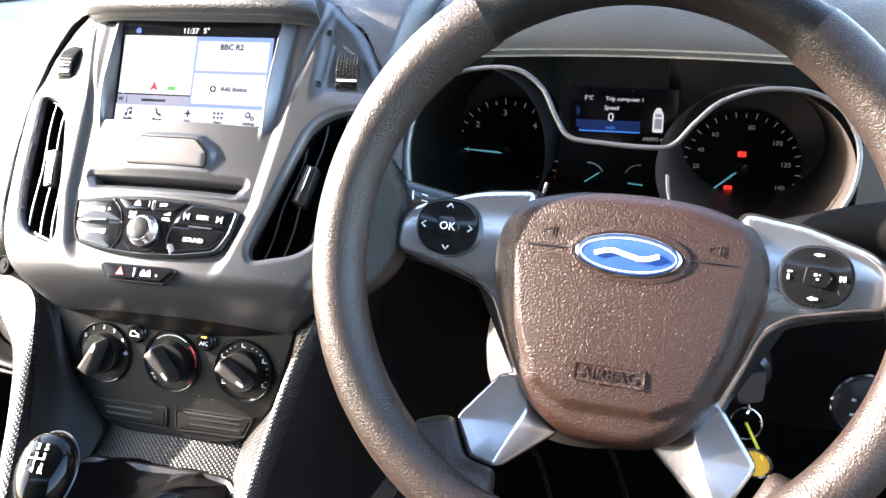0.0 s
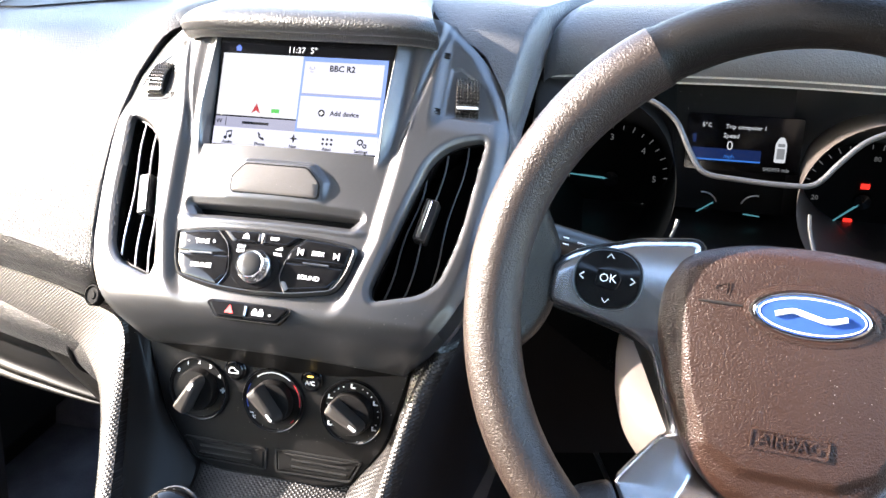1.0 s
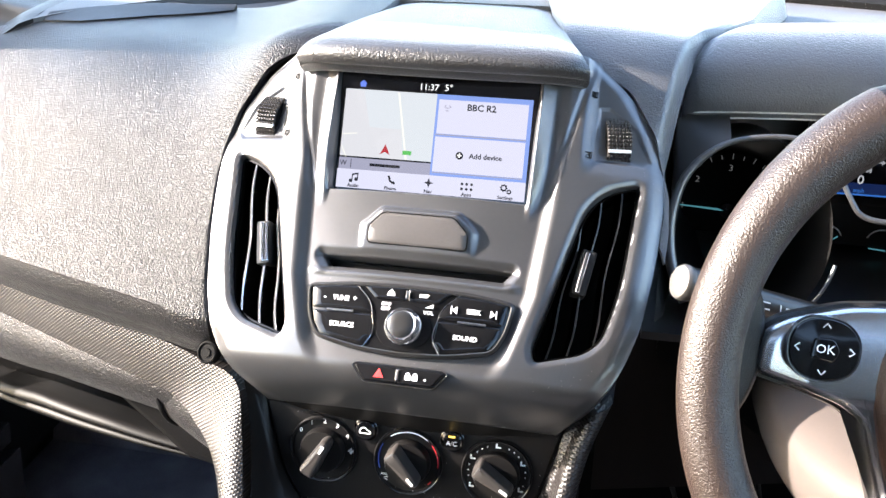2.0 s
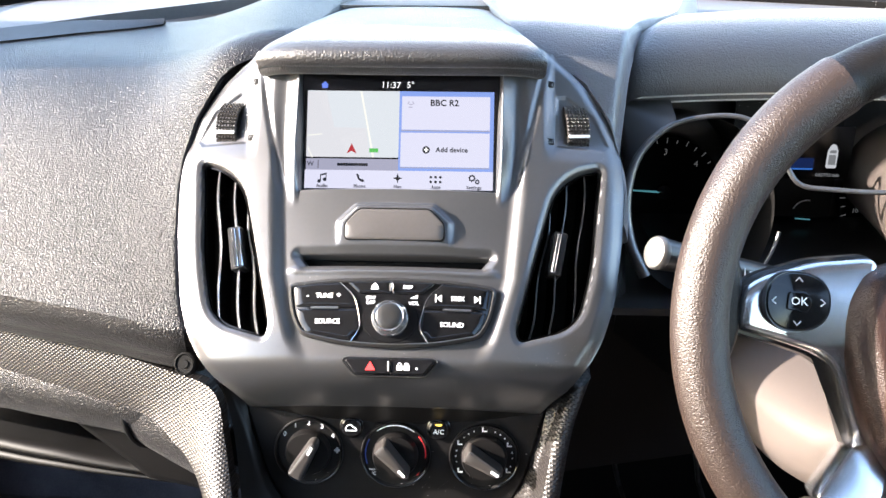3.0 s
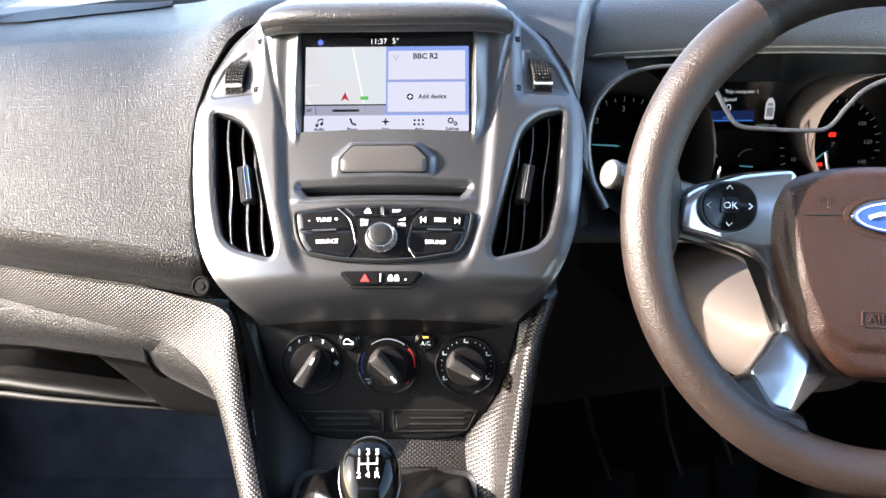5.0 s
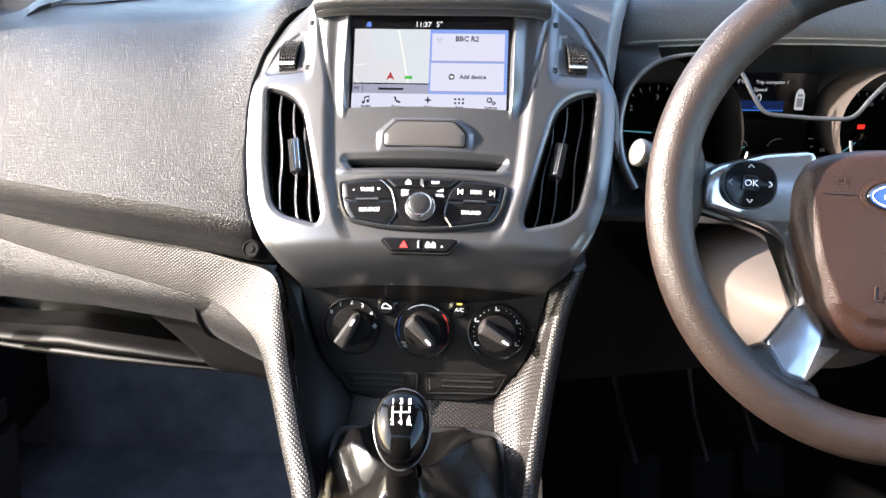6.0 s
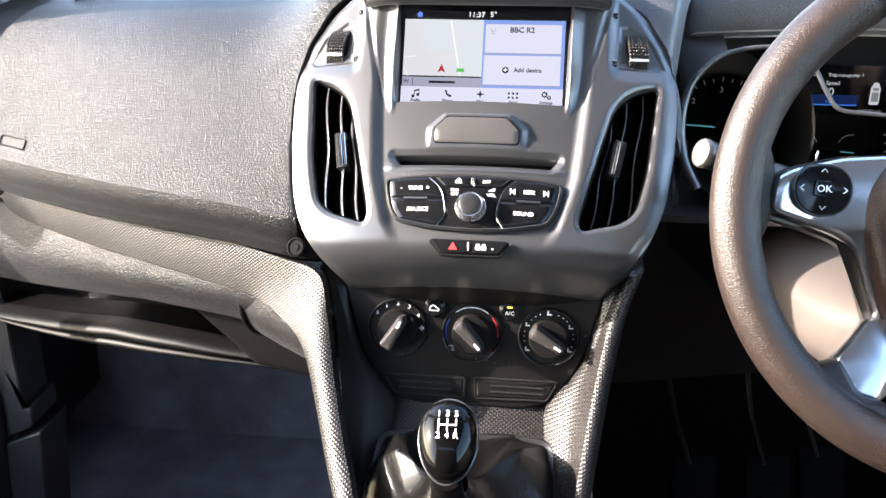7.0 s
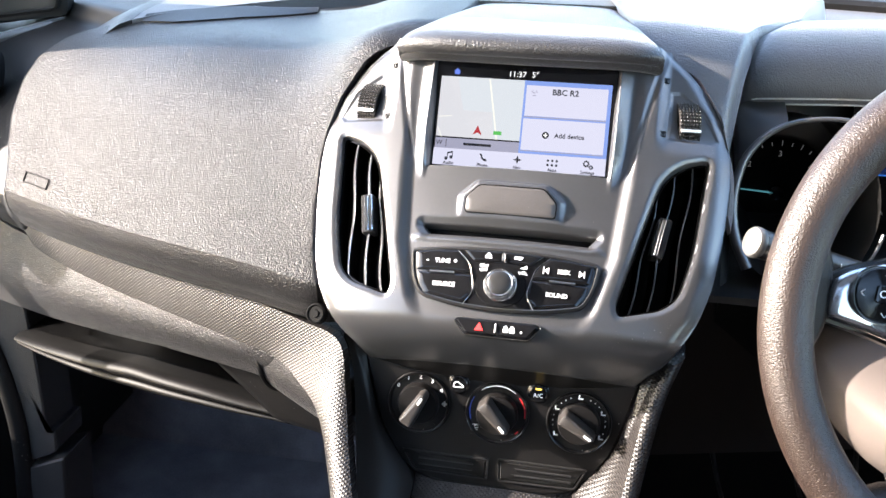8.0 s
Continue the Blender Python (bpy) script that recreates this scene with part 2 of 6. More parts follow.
def smooth_path(points, steps=8):
    """A Catmull-Rom curve through the points."""
    p = [Vector(q) for q in points]
    p = [p[0] * 2 - p[1]] + p + [p[-1] * 2 - p[-2]]
    out = []
    for i in range(1, len(p) - 2):
        for k in range(steps):
            t = k / steps
            out.append(0.5 * ((2 * p[i]) + (p[i + 1] - p[i - 1]) * t + (2 * p[i - 1] - 5 * p[i] + 4 * p[i + 1] - p[i + 2]) * t * t + (3 * p[i] - p[i - 1] - 3 * p[i + 1] + p[i + 2]) * t ** 3))
    out.append(p[-2])
    return out


def tube(points, radius, n=8, closed=False):
    pts = [Vector(p) for p in points]
    verts, faces, m = [], [], len(pts)
    ref = Vector((0.31, 0.17, 0.93))
    for i, p in enumerate(pts):
        a, b = (pts[i - 1], pts[(i + 1) % m]) if closed else (pts[max(i - 1, 0)], pts[min(i + 1, m - 1)])
        t = (b - a).normalized()
        s = t.cross(ref).normalized()
        q = s.cross(t)
        r = radius[i] if isinstance(radius, (list, tuple)) else radius
        for k in range(n):
            c = 2 * math.pi * k / n
            verts.append(p + (s * math.cos(c) + q * math.sin(c)) * r)
    for i in range(m if closed else m - 1):
        for k in range(n):
            j = (i + 1) % m
            faces.append((i * n + k, i * n + (k + 1) % n, j * n + (k + 1) % n, j * n + k))
    if not closed:
        faces += [tuple(range(n - 1, -1, -1)), tuple(range((m - 1) * n, m * n))]
    return verts, faces


def block(x0, y0, z0, x1, y1, z1, r=0.003):
    """A box with rounded upright corners and a bevelled top and foot."""
    r = min(r, (x1 - x0) * 0.4, (y1 - y0) * 0.4, (z1 - z0) * 0.4)
    o = box_outline(x0, y0, x1, y1, r, 3)
    return plate(o, [(r * 0.5, z0), (0, z0 + r * 0.5), (0, z1 - r * 0.5), (r * 0.5, z1)])


def words(body, size, material, parent, x, y, h=0.0, turn=0.0, name="lettering", place=None, align="CENTER", deep=0.0002, bold=0.0):
    """Letters as a mesh, lying in the parent's xy plane or laid on a surface by place."""
    cu = bpy.data.curves.new(name, "FONT")
    cu.body, cu.size, cu.align_x, cu.align_y, cu.extrude, cu.resolution_u, cu.offset = body, size, align, "CENTER", deep, 2, bold
    tmp = new(name, cu)
    dg = bpy.context.evaluated_depsgraph_get()
    me = bpy.data.meshes.new_from_object(tmp.evaluated_get(dg))
    bpy.data.objects.remove(tmp)
    bpy.data.curves.remove(cu)
    c, s = math.cos(radians(turn)), math.sin(radians(turn))
    for v in me.vertices:
        px, py, pz = v.co
        q = (x + px * c - py * s, y + px * s + py * c, h + pz)
        v.co = place(*q) if place else q
    me.materials.clear()
    me.materials.append(material)
    me.name = name
    ob = new(name, me)
    ob.parent = parent
    return ob


def mirror_x(geo):
    return [Vector((-p[0], p[1], p[2])) for p in geo[0]], [tuple(reversed(q)) for q in geo[1]]


# ---- the shell of the cabin ----
def sheet(name, geo, material, label, category):
    return tagged(part(name, geo, material), label, category, kind="structure")


sheet("ground", shell(lambda u, v: (-300 + 600 * u, -300 + 600 * v, -0.42), 4, 4, (0, 0, -0.2)), ASPHALT, "dark grey asphalt ground around the van", "ground")
sheet("floor", shell(lambda u, v: (-0.78 + 1.56 * u, -1.2 + 2.05 * v, 0.02), 6, 8, (0, 0, -0.04)), CARPET, "charcoal carpet on the cabin floor", "floor")
# Black sheets added over firewall and floor for the footwell's shade.
sheet("pedal_shade_sheet", shell(lambda u, v: (0.060 + 0.715 * u, 0.55 - 0.10 * (1 - v), 0.03 + 0.74 * v), 4, 6, (0, 0.02, 0)), BLACK, "black sheet behind the pedals, standing in for shade", "toe board")
sheet("floor_shade_sheet", shell(lambda u, v: (0.12 + 0.50 * u, -0.45 + 0.92 * v, 0.034), 4, 6, (0, 0, -0.008)), FOOTWELL_SHADE, "black sheet on the driver's floor, standing in for shade", "floor mat")
sheet("bulkhead", shell(lambda u, v: (-0.78 + 1.56 * u, -1.2, 1.42 * v), 4, 4, (0, -0.03, 0)), DOOR_GREY, "plain dark grey bulkhead behind the seats", "wall")
sheet("firewall", shell(lambda u, v: (-0.78 + 1.56 * u, 0.62 - 0.18 * max(0, 0.3 - v), 0.8 * v), 4, 8, (0, 0.03, 0)), CARPET, "dark felt covered firewall under the dashboard", "wall")
sheet("roof", shell(lambda u, v: (-0.70 + 1.40 * u, -1.2 + 1.15 * v, 1.47 + 0.05 * math.sin(math.pi * u)), 10, 6, (0, 0, 0.04)), LINING, "light grey roof lining over the cabin", "ceiling")


def side_wall(side):
    """The driver's door inside: lower panel up to the sill, frame above it, an open window."""
    x = side * 0.78
    low = shell(lambda u, v: (x - side * 0.05 * math.sin(math.pi * v * 0.9), -1.2 + 1.87 * u, 0.715 * v), 8, 10, (side * 0.05, 0, 0))
    top = shell(lambda u, v: (x - side * 0.07 * v, -1.2 + 1.1 * u, 1.42 + 0.06 * v), 6, 3, (side * 0.04, 0, 0))
    rear = shell(lambda u, v: (x - side * 0.06 * v, -1.2 + 0.11 * u, 0.715 + 0.61 * v), 3, 4, (side * 0.04, 0, 0))
    return merge(low, top, rear)


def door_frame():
    """The passenger's doorway, its door swung open: low sill, hinge pillar, rear pillar, head rail and an unseen
    shading plate.
    """
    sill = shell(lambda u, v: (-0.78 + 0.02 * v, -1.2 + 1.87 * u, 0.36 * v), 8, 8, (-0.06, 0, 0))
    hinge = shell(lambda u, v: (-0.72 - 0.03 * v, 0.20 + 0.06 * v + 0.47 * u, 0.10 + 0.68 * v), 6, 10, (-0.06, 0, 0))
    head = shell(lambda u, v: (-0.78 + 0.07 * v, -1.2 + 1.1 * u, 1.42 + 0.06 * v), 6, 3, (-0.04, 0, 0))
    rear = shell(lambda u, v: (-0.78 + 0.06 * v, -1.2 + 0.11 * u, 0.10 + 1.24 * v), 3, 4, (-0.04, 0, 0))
    # Unseen plate added to cast shade on the pad's end and strip.
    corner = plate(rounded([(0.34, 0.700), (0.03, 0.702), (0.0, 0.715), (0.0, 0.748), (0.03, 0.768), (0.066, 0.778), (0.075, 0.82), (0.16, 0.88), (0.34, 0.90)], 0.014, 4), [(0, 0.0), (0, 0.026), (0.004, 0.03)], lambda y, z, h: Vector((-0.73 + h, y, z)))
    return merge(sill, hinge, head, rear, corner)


sheet("wall_west", door_frame(), DARK, "black plastic doorway with sill, pillars and an added shading plate", "doorway")
sheet("wall_east", side_wall(1), DOOR_GREY, "grey plastic door lining beside the driver", "door")


def pillar(side):
    # Out of view; set where the passenger-side shadow falls on hood and instruments.
    a, b = Vector((side * 0.70, 0.25, 0.768)), Vector((side * 0.70, -0.170, 1.48))
    return tube([a.lerp(b, k / 12) for k in range(13)], [0.03, 0.045] + [0.050] * 11, 12)


sheet("pillar_west", pillar(-1), LINING, "grey lined windscreen pillar", "pillar")
sheet("pillar_east", pillar(1), LINING, "grey lined windscreen pillar beside the driver", "pillar")
wind = sheet("window_1", shell(lambda u, v: (-0.68 + 1.36 * u, 0.58 - 0.70 * v + 0.06 * math.sin(math.pi * u), 0.80 + 0.68 * v), 12, 8, (0, 0.003, 0.003)), GLASS, "clear raked windscreen glass", "windscreen")
wind.visible_shadow = False
sheet("bonnet", shell(lambda u, v: (-0.72 + 1.44 * u, 0.72 + 0.75 * v, 0.76 - 0.14 * v - 0.07 * abs(2 * u - 1) ** 3), 14, 8, (0, 0, -0.03)), BODY_WHITE, "white painted bonnet outside the windscreen", "bonnet")
sheet("cowl", shell(lambda u, v: (-0.74 + 1.48 * u, 0.40 + 0.30 * v + 0.05 * math.sin(math.pi * u), 0.755 + 0.035 * v), 16, 4, (0, 0, -0.02)), DARK, "black cowl under the windscreen", "cowl")


# ---- dashboard ----
OUTLINE = [(-0.0500, 0.094), (-0.045, 0.108), (-0.037, 0.118), (-0.027, 0.127), (-0.009, 0.138), (0.020, 0.1475), (0.062, 0.1535), (0.100, 0.1560), (0.125, 0.1545), (0.151, 0.1475), (0.178, 0.1290), (0.200, 0.1020)]


def half_width(v):
    vs, ws = [p[0] for p in OUTLINE], [p[1] for p in OUTLINE]
    return np.interp(v, vs, ws)


def hood_width(y):
    k = min(1.0, max(0.0, y / 0.16)) ** 0.77
    return 0.1015 - 0.040 * k ** 0.8


def stack_edge(y, z):
    """How far the stack reaches sideways at that place: the facing's outline, then the hood's."""
    v = (y + 0.0914) * 0.634 + (z - 0.70) * 0.773
    k = min(1.0, max(0.0, (v - 0.185) / 0.045))
    return float(half_width(v)) + (hood_width(y) - float(half_width(v))) * k * k * (3 - 2 * k) + 0.0004


def pad_y(x):
    """How far the passenger side of the dashboard stands back."""
    e = max(0.0, -x - 0.15)
    return -0.0625 + 0.12 * e + 0.6 * e * e


def step(a, b, x):
    t = np.clip((x - a) / (b - a), 0, 1)
    return t * t * (3 - 2 * t)


def smin(a, b, k):
    h = max(0.0, min(1.0, 0.5 + 0.5 * (b - a) / k))
    return b + (a - b) * h - k * h * (1 - h)


def near_stack(x):
    return math.exp(-(max(0.0, abs(x) - 0.13) / 0.05) ** 2)


def pad_top(x, s):
    rise = (0.035 if x < 0 else 0.040) * math.exp(-(max(0.0, abs(x) - 0.09) / (0.08 if x < 0 else 0.20)) ** 2)
    return 0.818 + rise + 0.09 * (s - 0.13) - 0.16 * max(0.0, s - 0.28) ** 1.5


def pad_slope(x):
    return 0.87 if x > 0 else 1.1 - 0.26 * near_stack(x)


def pad_z(x, s):
    lift = 0.009 * math.exp(-((abs(x) - 0.125) / 0.03) ** 2 - ((s - 0.105) / 0.03) ** 2)
    return lift + smin(0.70 + s / pad_slope(x), pad_top(x, s), 0.05 - 0.028 * near_stack(min(x, 0.13)))


def crease_z(x):
    return 0.692 - 0.010 * math.exp((x + 0.14) / 0.09)


def pad_x(u, s, far):
    """Across from the far end to the stack's edge, then tucked in behind it."""
    y, z = -0.0625 + s, pad_z(0.14, s)
    e = stack_edge(y, z)
    if u < 0.965:
        return far - (far - e) * u / 0.965, 0.0
    k = (u - 0.965) / 0.035
    return e - 0.012 * k, 0.05 * k


END_S, END_X = (-0.05, 0.009, 0.025, 0.047, 0.075, 0.099, 0.128, 0.156, 0.177, 0.20), (-0.455, -0.484, -0.495, -0.506, -0.509, -0.501, -0.477, -0.438, -0.396, -0.35)


def end_x(s):
    """Where the pad's grained skin ends beside the door."""
    return float(np.interp(s, END_S, END_X))


def passenger_pad(u, v, piece="skin"):
    """u: from its outer end to the stack; v: from the cowl over the top, down the face and under the crease."""
    mid = -0.63 + 0.485 * u if piece == "skin" else -0.60
    low = (crease_z(mid) - 0.70) * pad_slope(mid)
    k = min(1.0, v / 0.8)
    s = low + (0.30 - low) * (1 - k) ** 1.5
    across, tuck = pad_x(u, s, -end_x(s))
    if piece == "roll":
        across, tuck = 0.018 * (1 - u) - end_x(s), 0.0
    elif piece == "end":
        across, tuck = 0.63 + (0.018 - end_x(s) - 0.63) * u, 0.0
    x = -across
    y, z = pad_y(x) + s + tuck + 0.0014 * max(0.0, (u - 0.935) / 0.065) ** 2, pad_z(x, s)
    out = end_x(s) - x
    drop = float(step(0.0, 0.016, np.array(out))) * float(step(0.20, 0.17, np.array(s)))
    y, z = y + 0.010 * drop, z - 0.014 * drop
    if k < 0.06:
        z -= 0.05 * (1 - k / 0.06) ** 2
    if v > 0.8:
        k = (v - 0.8) / 0.2
        y += 0.028 * k ** 1.3 - 0.0030 * math.sin(min(1.0, k * 2.2) * math.pi)
        z -= 0.047 * math.sin(k * math.pi / 2)
    return (x, y, z)


GAP_Y, GAP_X = (-0.1, 0.0, 0.024, 0.06, 0.085, 0.11, 0.135, 0.17, 0.3), (0.150, 0.152, 0.156, 0.1635, 0.170, 0.181, 0.200, 0.222, 0.26)


def driver_pad(u, v):
    """The same soft skin on the driver's side, from the stack to the gap beside the instruments; paler for sky sheen.
    """
    s = 0.040 + 0.310 * (1 - v) ** 1.4
    y, z = -0.0625 + s, pad_z(0.14, s)
    edge = stack_edge(y, z)
    far = max(edge + 0.005, float(np.interp(y, GAP_Y, GAP_X)))
    across, tuck = pad_x(u, s, far)
    roll = max(0.0, 1 - (far - across) / 0.009)
    low = min(1.0, max(0.0, (0.805 - z) / 0.04))
    return (across, y + tuck + 0.9 * low * max(0.0, across - edge) + 0.004 * roll ** 2, pad_z(across, s) - 0.020 * roll ** 2)


dash = thing("dashboard", pose(0, 0, 0), "dark grey grained plastic dashboard spanning the cabin", "dashboard", kind="structure")
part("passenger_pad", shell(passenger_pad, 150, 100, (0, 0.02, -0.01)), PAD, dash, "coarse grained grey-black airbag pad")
part("pad_roll", shell(lambda u, v: passenger_pad(u, v, "roll"), 12, 100, (0, 0.02, -0.01)), SMOOTH_DARK, dash, "smooth rolled edge of the pad")
# Pad's outer end, its black standing in for shade by the door.
part("pad_end", shell(lambda u, v: passenger_pad(u, v, "end"), 24, 100, (0, 0.02, -0.01)), DARK, dash, "end of the dashboard, blackened for shade")
part("driver_side_pad", shell(driver_pad, 40, 70, (0, 0.02, -0.01)), SKY_PALED_PAD, dash)
part("driver_side_face", shell(lambda u, v: (0.125 + 0.30 * u, 0.030 + 0.08 * u + 0.06 * v, 0.67 - 0.22 * v), 8, 12, (0, 0.02, 0)), surface("knee_plastic", (0.013, 0.0108, 0.0102), 0.6, spec=0.15, vary=0.15, grain="leather", grain_size=0.0012, depth=0.0001), dash, "dark brown-black knee panel")


def demister(u, v):
    x = -0.40 + 0.17 * u
    low = np.interp(x, (-0.40, -0.361, -0.298, -0.228), (0.173, 0.184, 0.226, 0.262))
    high = np.interp(x, (-0.40, -0.375, -0.331, -0.312, -0.24), (0.184, 0.210, 0.245, 0.259, 0.285))
    s = float(low + (high - low) * v * (1 - 0.7 * u ** 2))
    return (x, pad_y(x) + s, pad_z(x, s) + 0.0016 + 0.003 * v)



part("demister_slot", shell(demister, 30, 4, (0, 0, -0.006)), DARK, dash, "long black demister slot")


def rear_shelf(u, v):
    """The flat ledge under the windscreen, behind the pads and the instrument hood."""
    x = -0.66 + 1.32 * u
    front = 0.205 + 0.66 * (x + 0.365) if x < -0.17 else 0.333
    if x > 0.16:
        front = 0.333 - 0.19 * min(1.0, (x - 0.16) / 0.09)
    back = 0.430 - 0.10 * (x / 0.5) ** 2
    y, z = front + (back - front) * v, 0.838 - 0.010 * v - 0.03 * max(0.0, abs(x) - 0.5)
    if x < -0.17:
        z = smin(z, pad_z(x, y - pad_y(x)) + 0.004 - 0.012 * max(0.0, 1 - v * 3) * min(1.0, max(0.0, -x - 0.42) / 0.06), 0.01)
    return (x, y, z - 0.024 * float(step(-0.42, -0.49, x)))


# Black instead of shelf grey: shade of the door corner put into colour.
part("end_ledge", shell(lambda u, v: rear_shelf(0.19 * u, v), 24, 12, (0, 0, -0.012)), DARK, dash, "end of the ledge by the door, blackened for shade")
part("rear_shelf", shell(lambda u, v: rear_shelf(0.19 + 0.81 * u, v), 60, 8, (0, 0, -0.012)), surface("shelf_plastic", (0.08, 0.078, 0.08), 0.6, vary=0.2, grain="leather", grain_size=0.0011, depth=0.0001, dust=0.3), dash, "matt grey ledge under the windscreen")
part("screen_seal", tube([(-0.66 + 1.32 * k / 40, 0.436 - 0.10 * ((-0.66 + 1.32 * k / 40) / 0.5) ** 2, 0.832) for k in range(41)], 0.008, 8), DARK, dash, "black windscreen seal")


PAD_X, PAD_LOW = (-0.60, -0.5325, -0.415, -0.322, -0.268, -0.228, -0.200, -0.14), (0.505, 0.521, 0.543, 0.556, 0.557, 0.556, 0.553, 0.550)


def lower_pad(u, v):
    """The pad under the trim strip, down to the open shelf and round its end."""
    x = -0.58 + 0.44 * u
    y = pad_y(x) + 0.030 - 0.014 * math.sin(math.pi * min(1.0, v * 1.05))
    low = float(np.interp(x, PAD_X, PAD_LOW))
    z = 0.624 - 0.008 * u * u
    z += (low - z) * v
    if v > 0.9:
        y += 0.05 * (v - 0.9) / 0.1
    return (x, y, z)


glove = thing("glovebox", pose(0, 0, 0), "grey-black padded glovebox with an open shelf below", "glovebox")
part("upper_pad", shell(lower_pad, 60, 30, (0, 0.02, 0)), PAD, glove)


def lip_top(x):
    return float(np.interp(x, (-0.60, -0.507, -0.3875, -0.297, -0.2366, -0.14), (0.452, 0.4755, 0.5022, 0.5097, 0.5111, 0.512)))


def lip_low(x):
    return float(np.interp(x, (-0.60, -0.51, -0.396, -0.303, -0.22, -0.14), (0.440, 0.4546, 0.4718, 0.4842, 0.4935, 0.494)))


def shelf_lip(u, v):
    """Two rounded ridges, one below the other."""
    x = -0.60 + 0.46 * u
    k = max(0.0, (v - 0.15) / 0.85)
    y = 0.058 + (0.035 * (1 - v / 0.15) if v < 0.15 else -0.010 * abs(math.sin(2 * math.pi * k ** 1.1)) ** 0.6 + 0.008 * k)
    return (x, pad_y(x) + y, lip_top(x) + (lip_low(x) - lip_top(x)) * k)


SHELF_END = rounded([(-0.276, 0.562), (-0.150, 0.566), (-0.150, 0.492), (-0.216, 0.500), (-0.232, 0.520)], 0.006, 4)
# Shelf end black in place of the shade under the pad.
part("shelf_end", plate(SHELF_END, [(0, 0.03), (0, 0.003), (0.003, 0.0)], lambda x, z, h: Vector((x, pad_y(x) + 0.036 + h + 0.25 * (0.56 - z), z))), DARK, glove, "smooth shelf end, darkened for shade")
part("shelf_lip", shell(shelf_lip, 40, 40, (0, 0.02, 0)), surface("lip_plastic", (0.0040, 0.0038, 0.0037), 0.45, spec=0.06, vary=0.15), glove, "smooth rounded double shelf lip")
part("shelf_floor", shell(lambda u, v: (-0.58 + 0.44 * u, pad_y(-0.58 + 0.44 * u) + 0.07 + 0.09 * v, lip_low(-0.58 + 0.44 * u) + 0.004), 16, 4, (0, 0, -0.006)), DARK, glove)
part("shelf_back", shell(lambda u, v: (-0.58 + 0.44 * u, pad_y(-0.58 + 0.44 * u) + 0.15, 0.445 + 0.15 * v), 16, 4, (0, 0.02, 0)), DARK, glove)


def end_cap(u, v):
    """The rounded end of the glovebox beside the console."""
    x = -0.214 + 0.085 * u
    top = 0.597 - 0.012 * u
    y = pad_y(x) + 0.024 - 0.030 * u * (1 - 0.4 * v) - 0.008 * math.sin(math.pi * v) + 0.035 * v ** 3
    return (x + 0.012 * (1 - u) * v, y, top - (0.066 + 0.008 * u) * v)


part("end_panel", shell(end_cap, 16, 16, (0, 0.02, 0)), PAD, glove)
part("seam", tube([Vector(end_cap(0.0, k / 14)) + Vector((-0.001, -0.001, 0)) for k in range(15)], 0.0022, 8), DARK, glove, "black seam")

# the knurled strip that runs along the dashboard and down the console
# Lower points drawn along sight lines towards the camera, to shade the boot.
EDGE_A = smooth_path([(-0.488, 0.066, 0.637), (-0.468, 0.054, 0.651), (-0.39, 0.018, 0.653), (-0.3, -0.012, 0.65), (-0.22, -0.036, 0.643), (-0.165, -0.056, 0.638), (-0.1276, -0.0732, 0.6326), (-0.1158, -0.0955, 0.605), (-0.1041, -0.1293, 0.5724), (-0.0878, -0.1729, 0.5405), (-0.0694, -0.2212, 0.5114), (-0.061, -0.2728, 0.4593)])
EDGE_B = smooth_path([(-0.488, 0.067, 0.634), (-0.47, 0.058, 0.62), (-0.4, 0.024, 0.614), (-0.318, -0.008, 0.609), (-0.23, -0.036, 0.601), (-0.19, -0.05, 0.597), (-0.1578, -0.0756, 0.5883), (-0.1371, -0.1003, 0.5794), (-0.1227, -0.1268, 0.556), (-0.1047, -0.1686, 0.5277), (-0.0844, -0.2178, 0.4966), (-0.076, -0.2683, 0.4521)])


def strip(u, v):
    k = u * (len(EDGE_A) - 1)
    i = min(int(k), len(EDGE_A) - 2)
    a, b = EDGE_A[i].lerp(EDGE_A[i + 1], k - i), EDGE_B[i].lerp(EDGE_B[i + 1], k - i)
    p = a.lerp(b, v)
    p.y -= (0.0012 + 0.008 * min(1.0, max(0.0, (u - 0.5) / 0.2))) * math.sin(math.pi * v) ** 0.8
    return p


trim = thing("console_trim", pose(0, 0, 0), "grey knurled plastic trim strip sweeping from dashboard down the console", "trim")
part("strip", shell(strip, 120, 12, (0, 0.014, -0.004)), KNURL, trim)
part("trim_clip", moved(lathe([(0.0080, -0.004), (0.0080, 0.0012), (0.0068, 0.0020), (0.0058, 0.0010), (0.0032, 0.0010), (0.0028, 0.0018), (0.0, 0.0018)], 24), Matrix.Translation((-0.1415, -0.0815, 0.6590)) @ Euler((radians(62), 0, radians(-14))).to_matrix().to_4x4()), BLACK, trim, "round black clip")

# ---- centre console below the stack ----
console = thing("centre_console", pose(0, 0, 0), "grey-black centre console with flared knurled sides", "console")
# Ridge moved along sight lines too, to keep its outline from the camera.
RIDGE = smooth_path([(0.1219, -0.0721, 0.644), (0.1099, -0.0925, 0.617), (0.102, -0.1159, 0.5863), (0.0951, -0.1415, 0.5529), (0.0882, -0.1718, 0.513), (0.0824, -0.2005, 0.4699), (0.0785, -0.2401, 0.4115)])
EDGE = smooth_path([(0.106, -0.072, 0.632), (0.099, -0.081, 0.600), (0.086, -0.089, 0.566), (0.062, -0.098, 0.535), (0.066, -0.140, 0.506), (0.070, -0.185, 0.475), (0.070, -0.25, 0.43)])


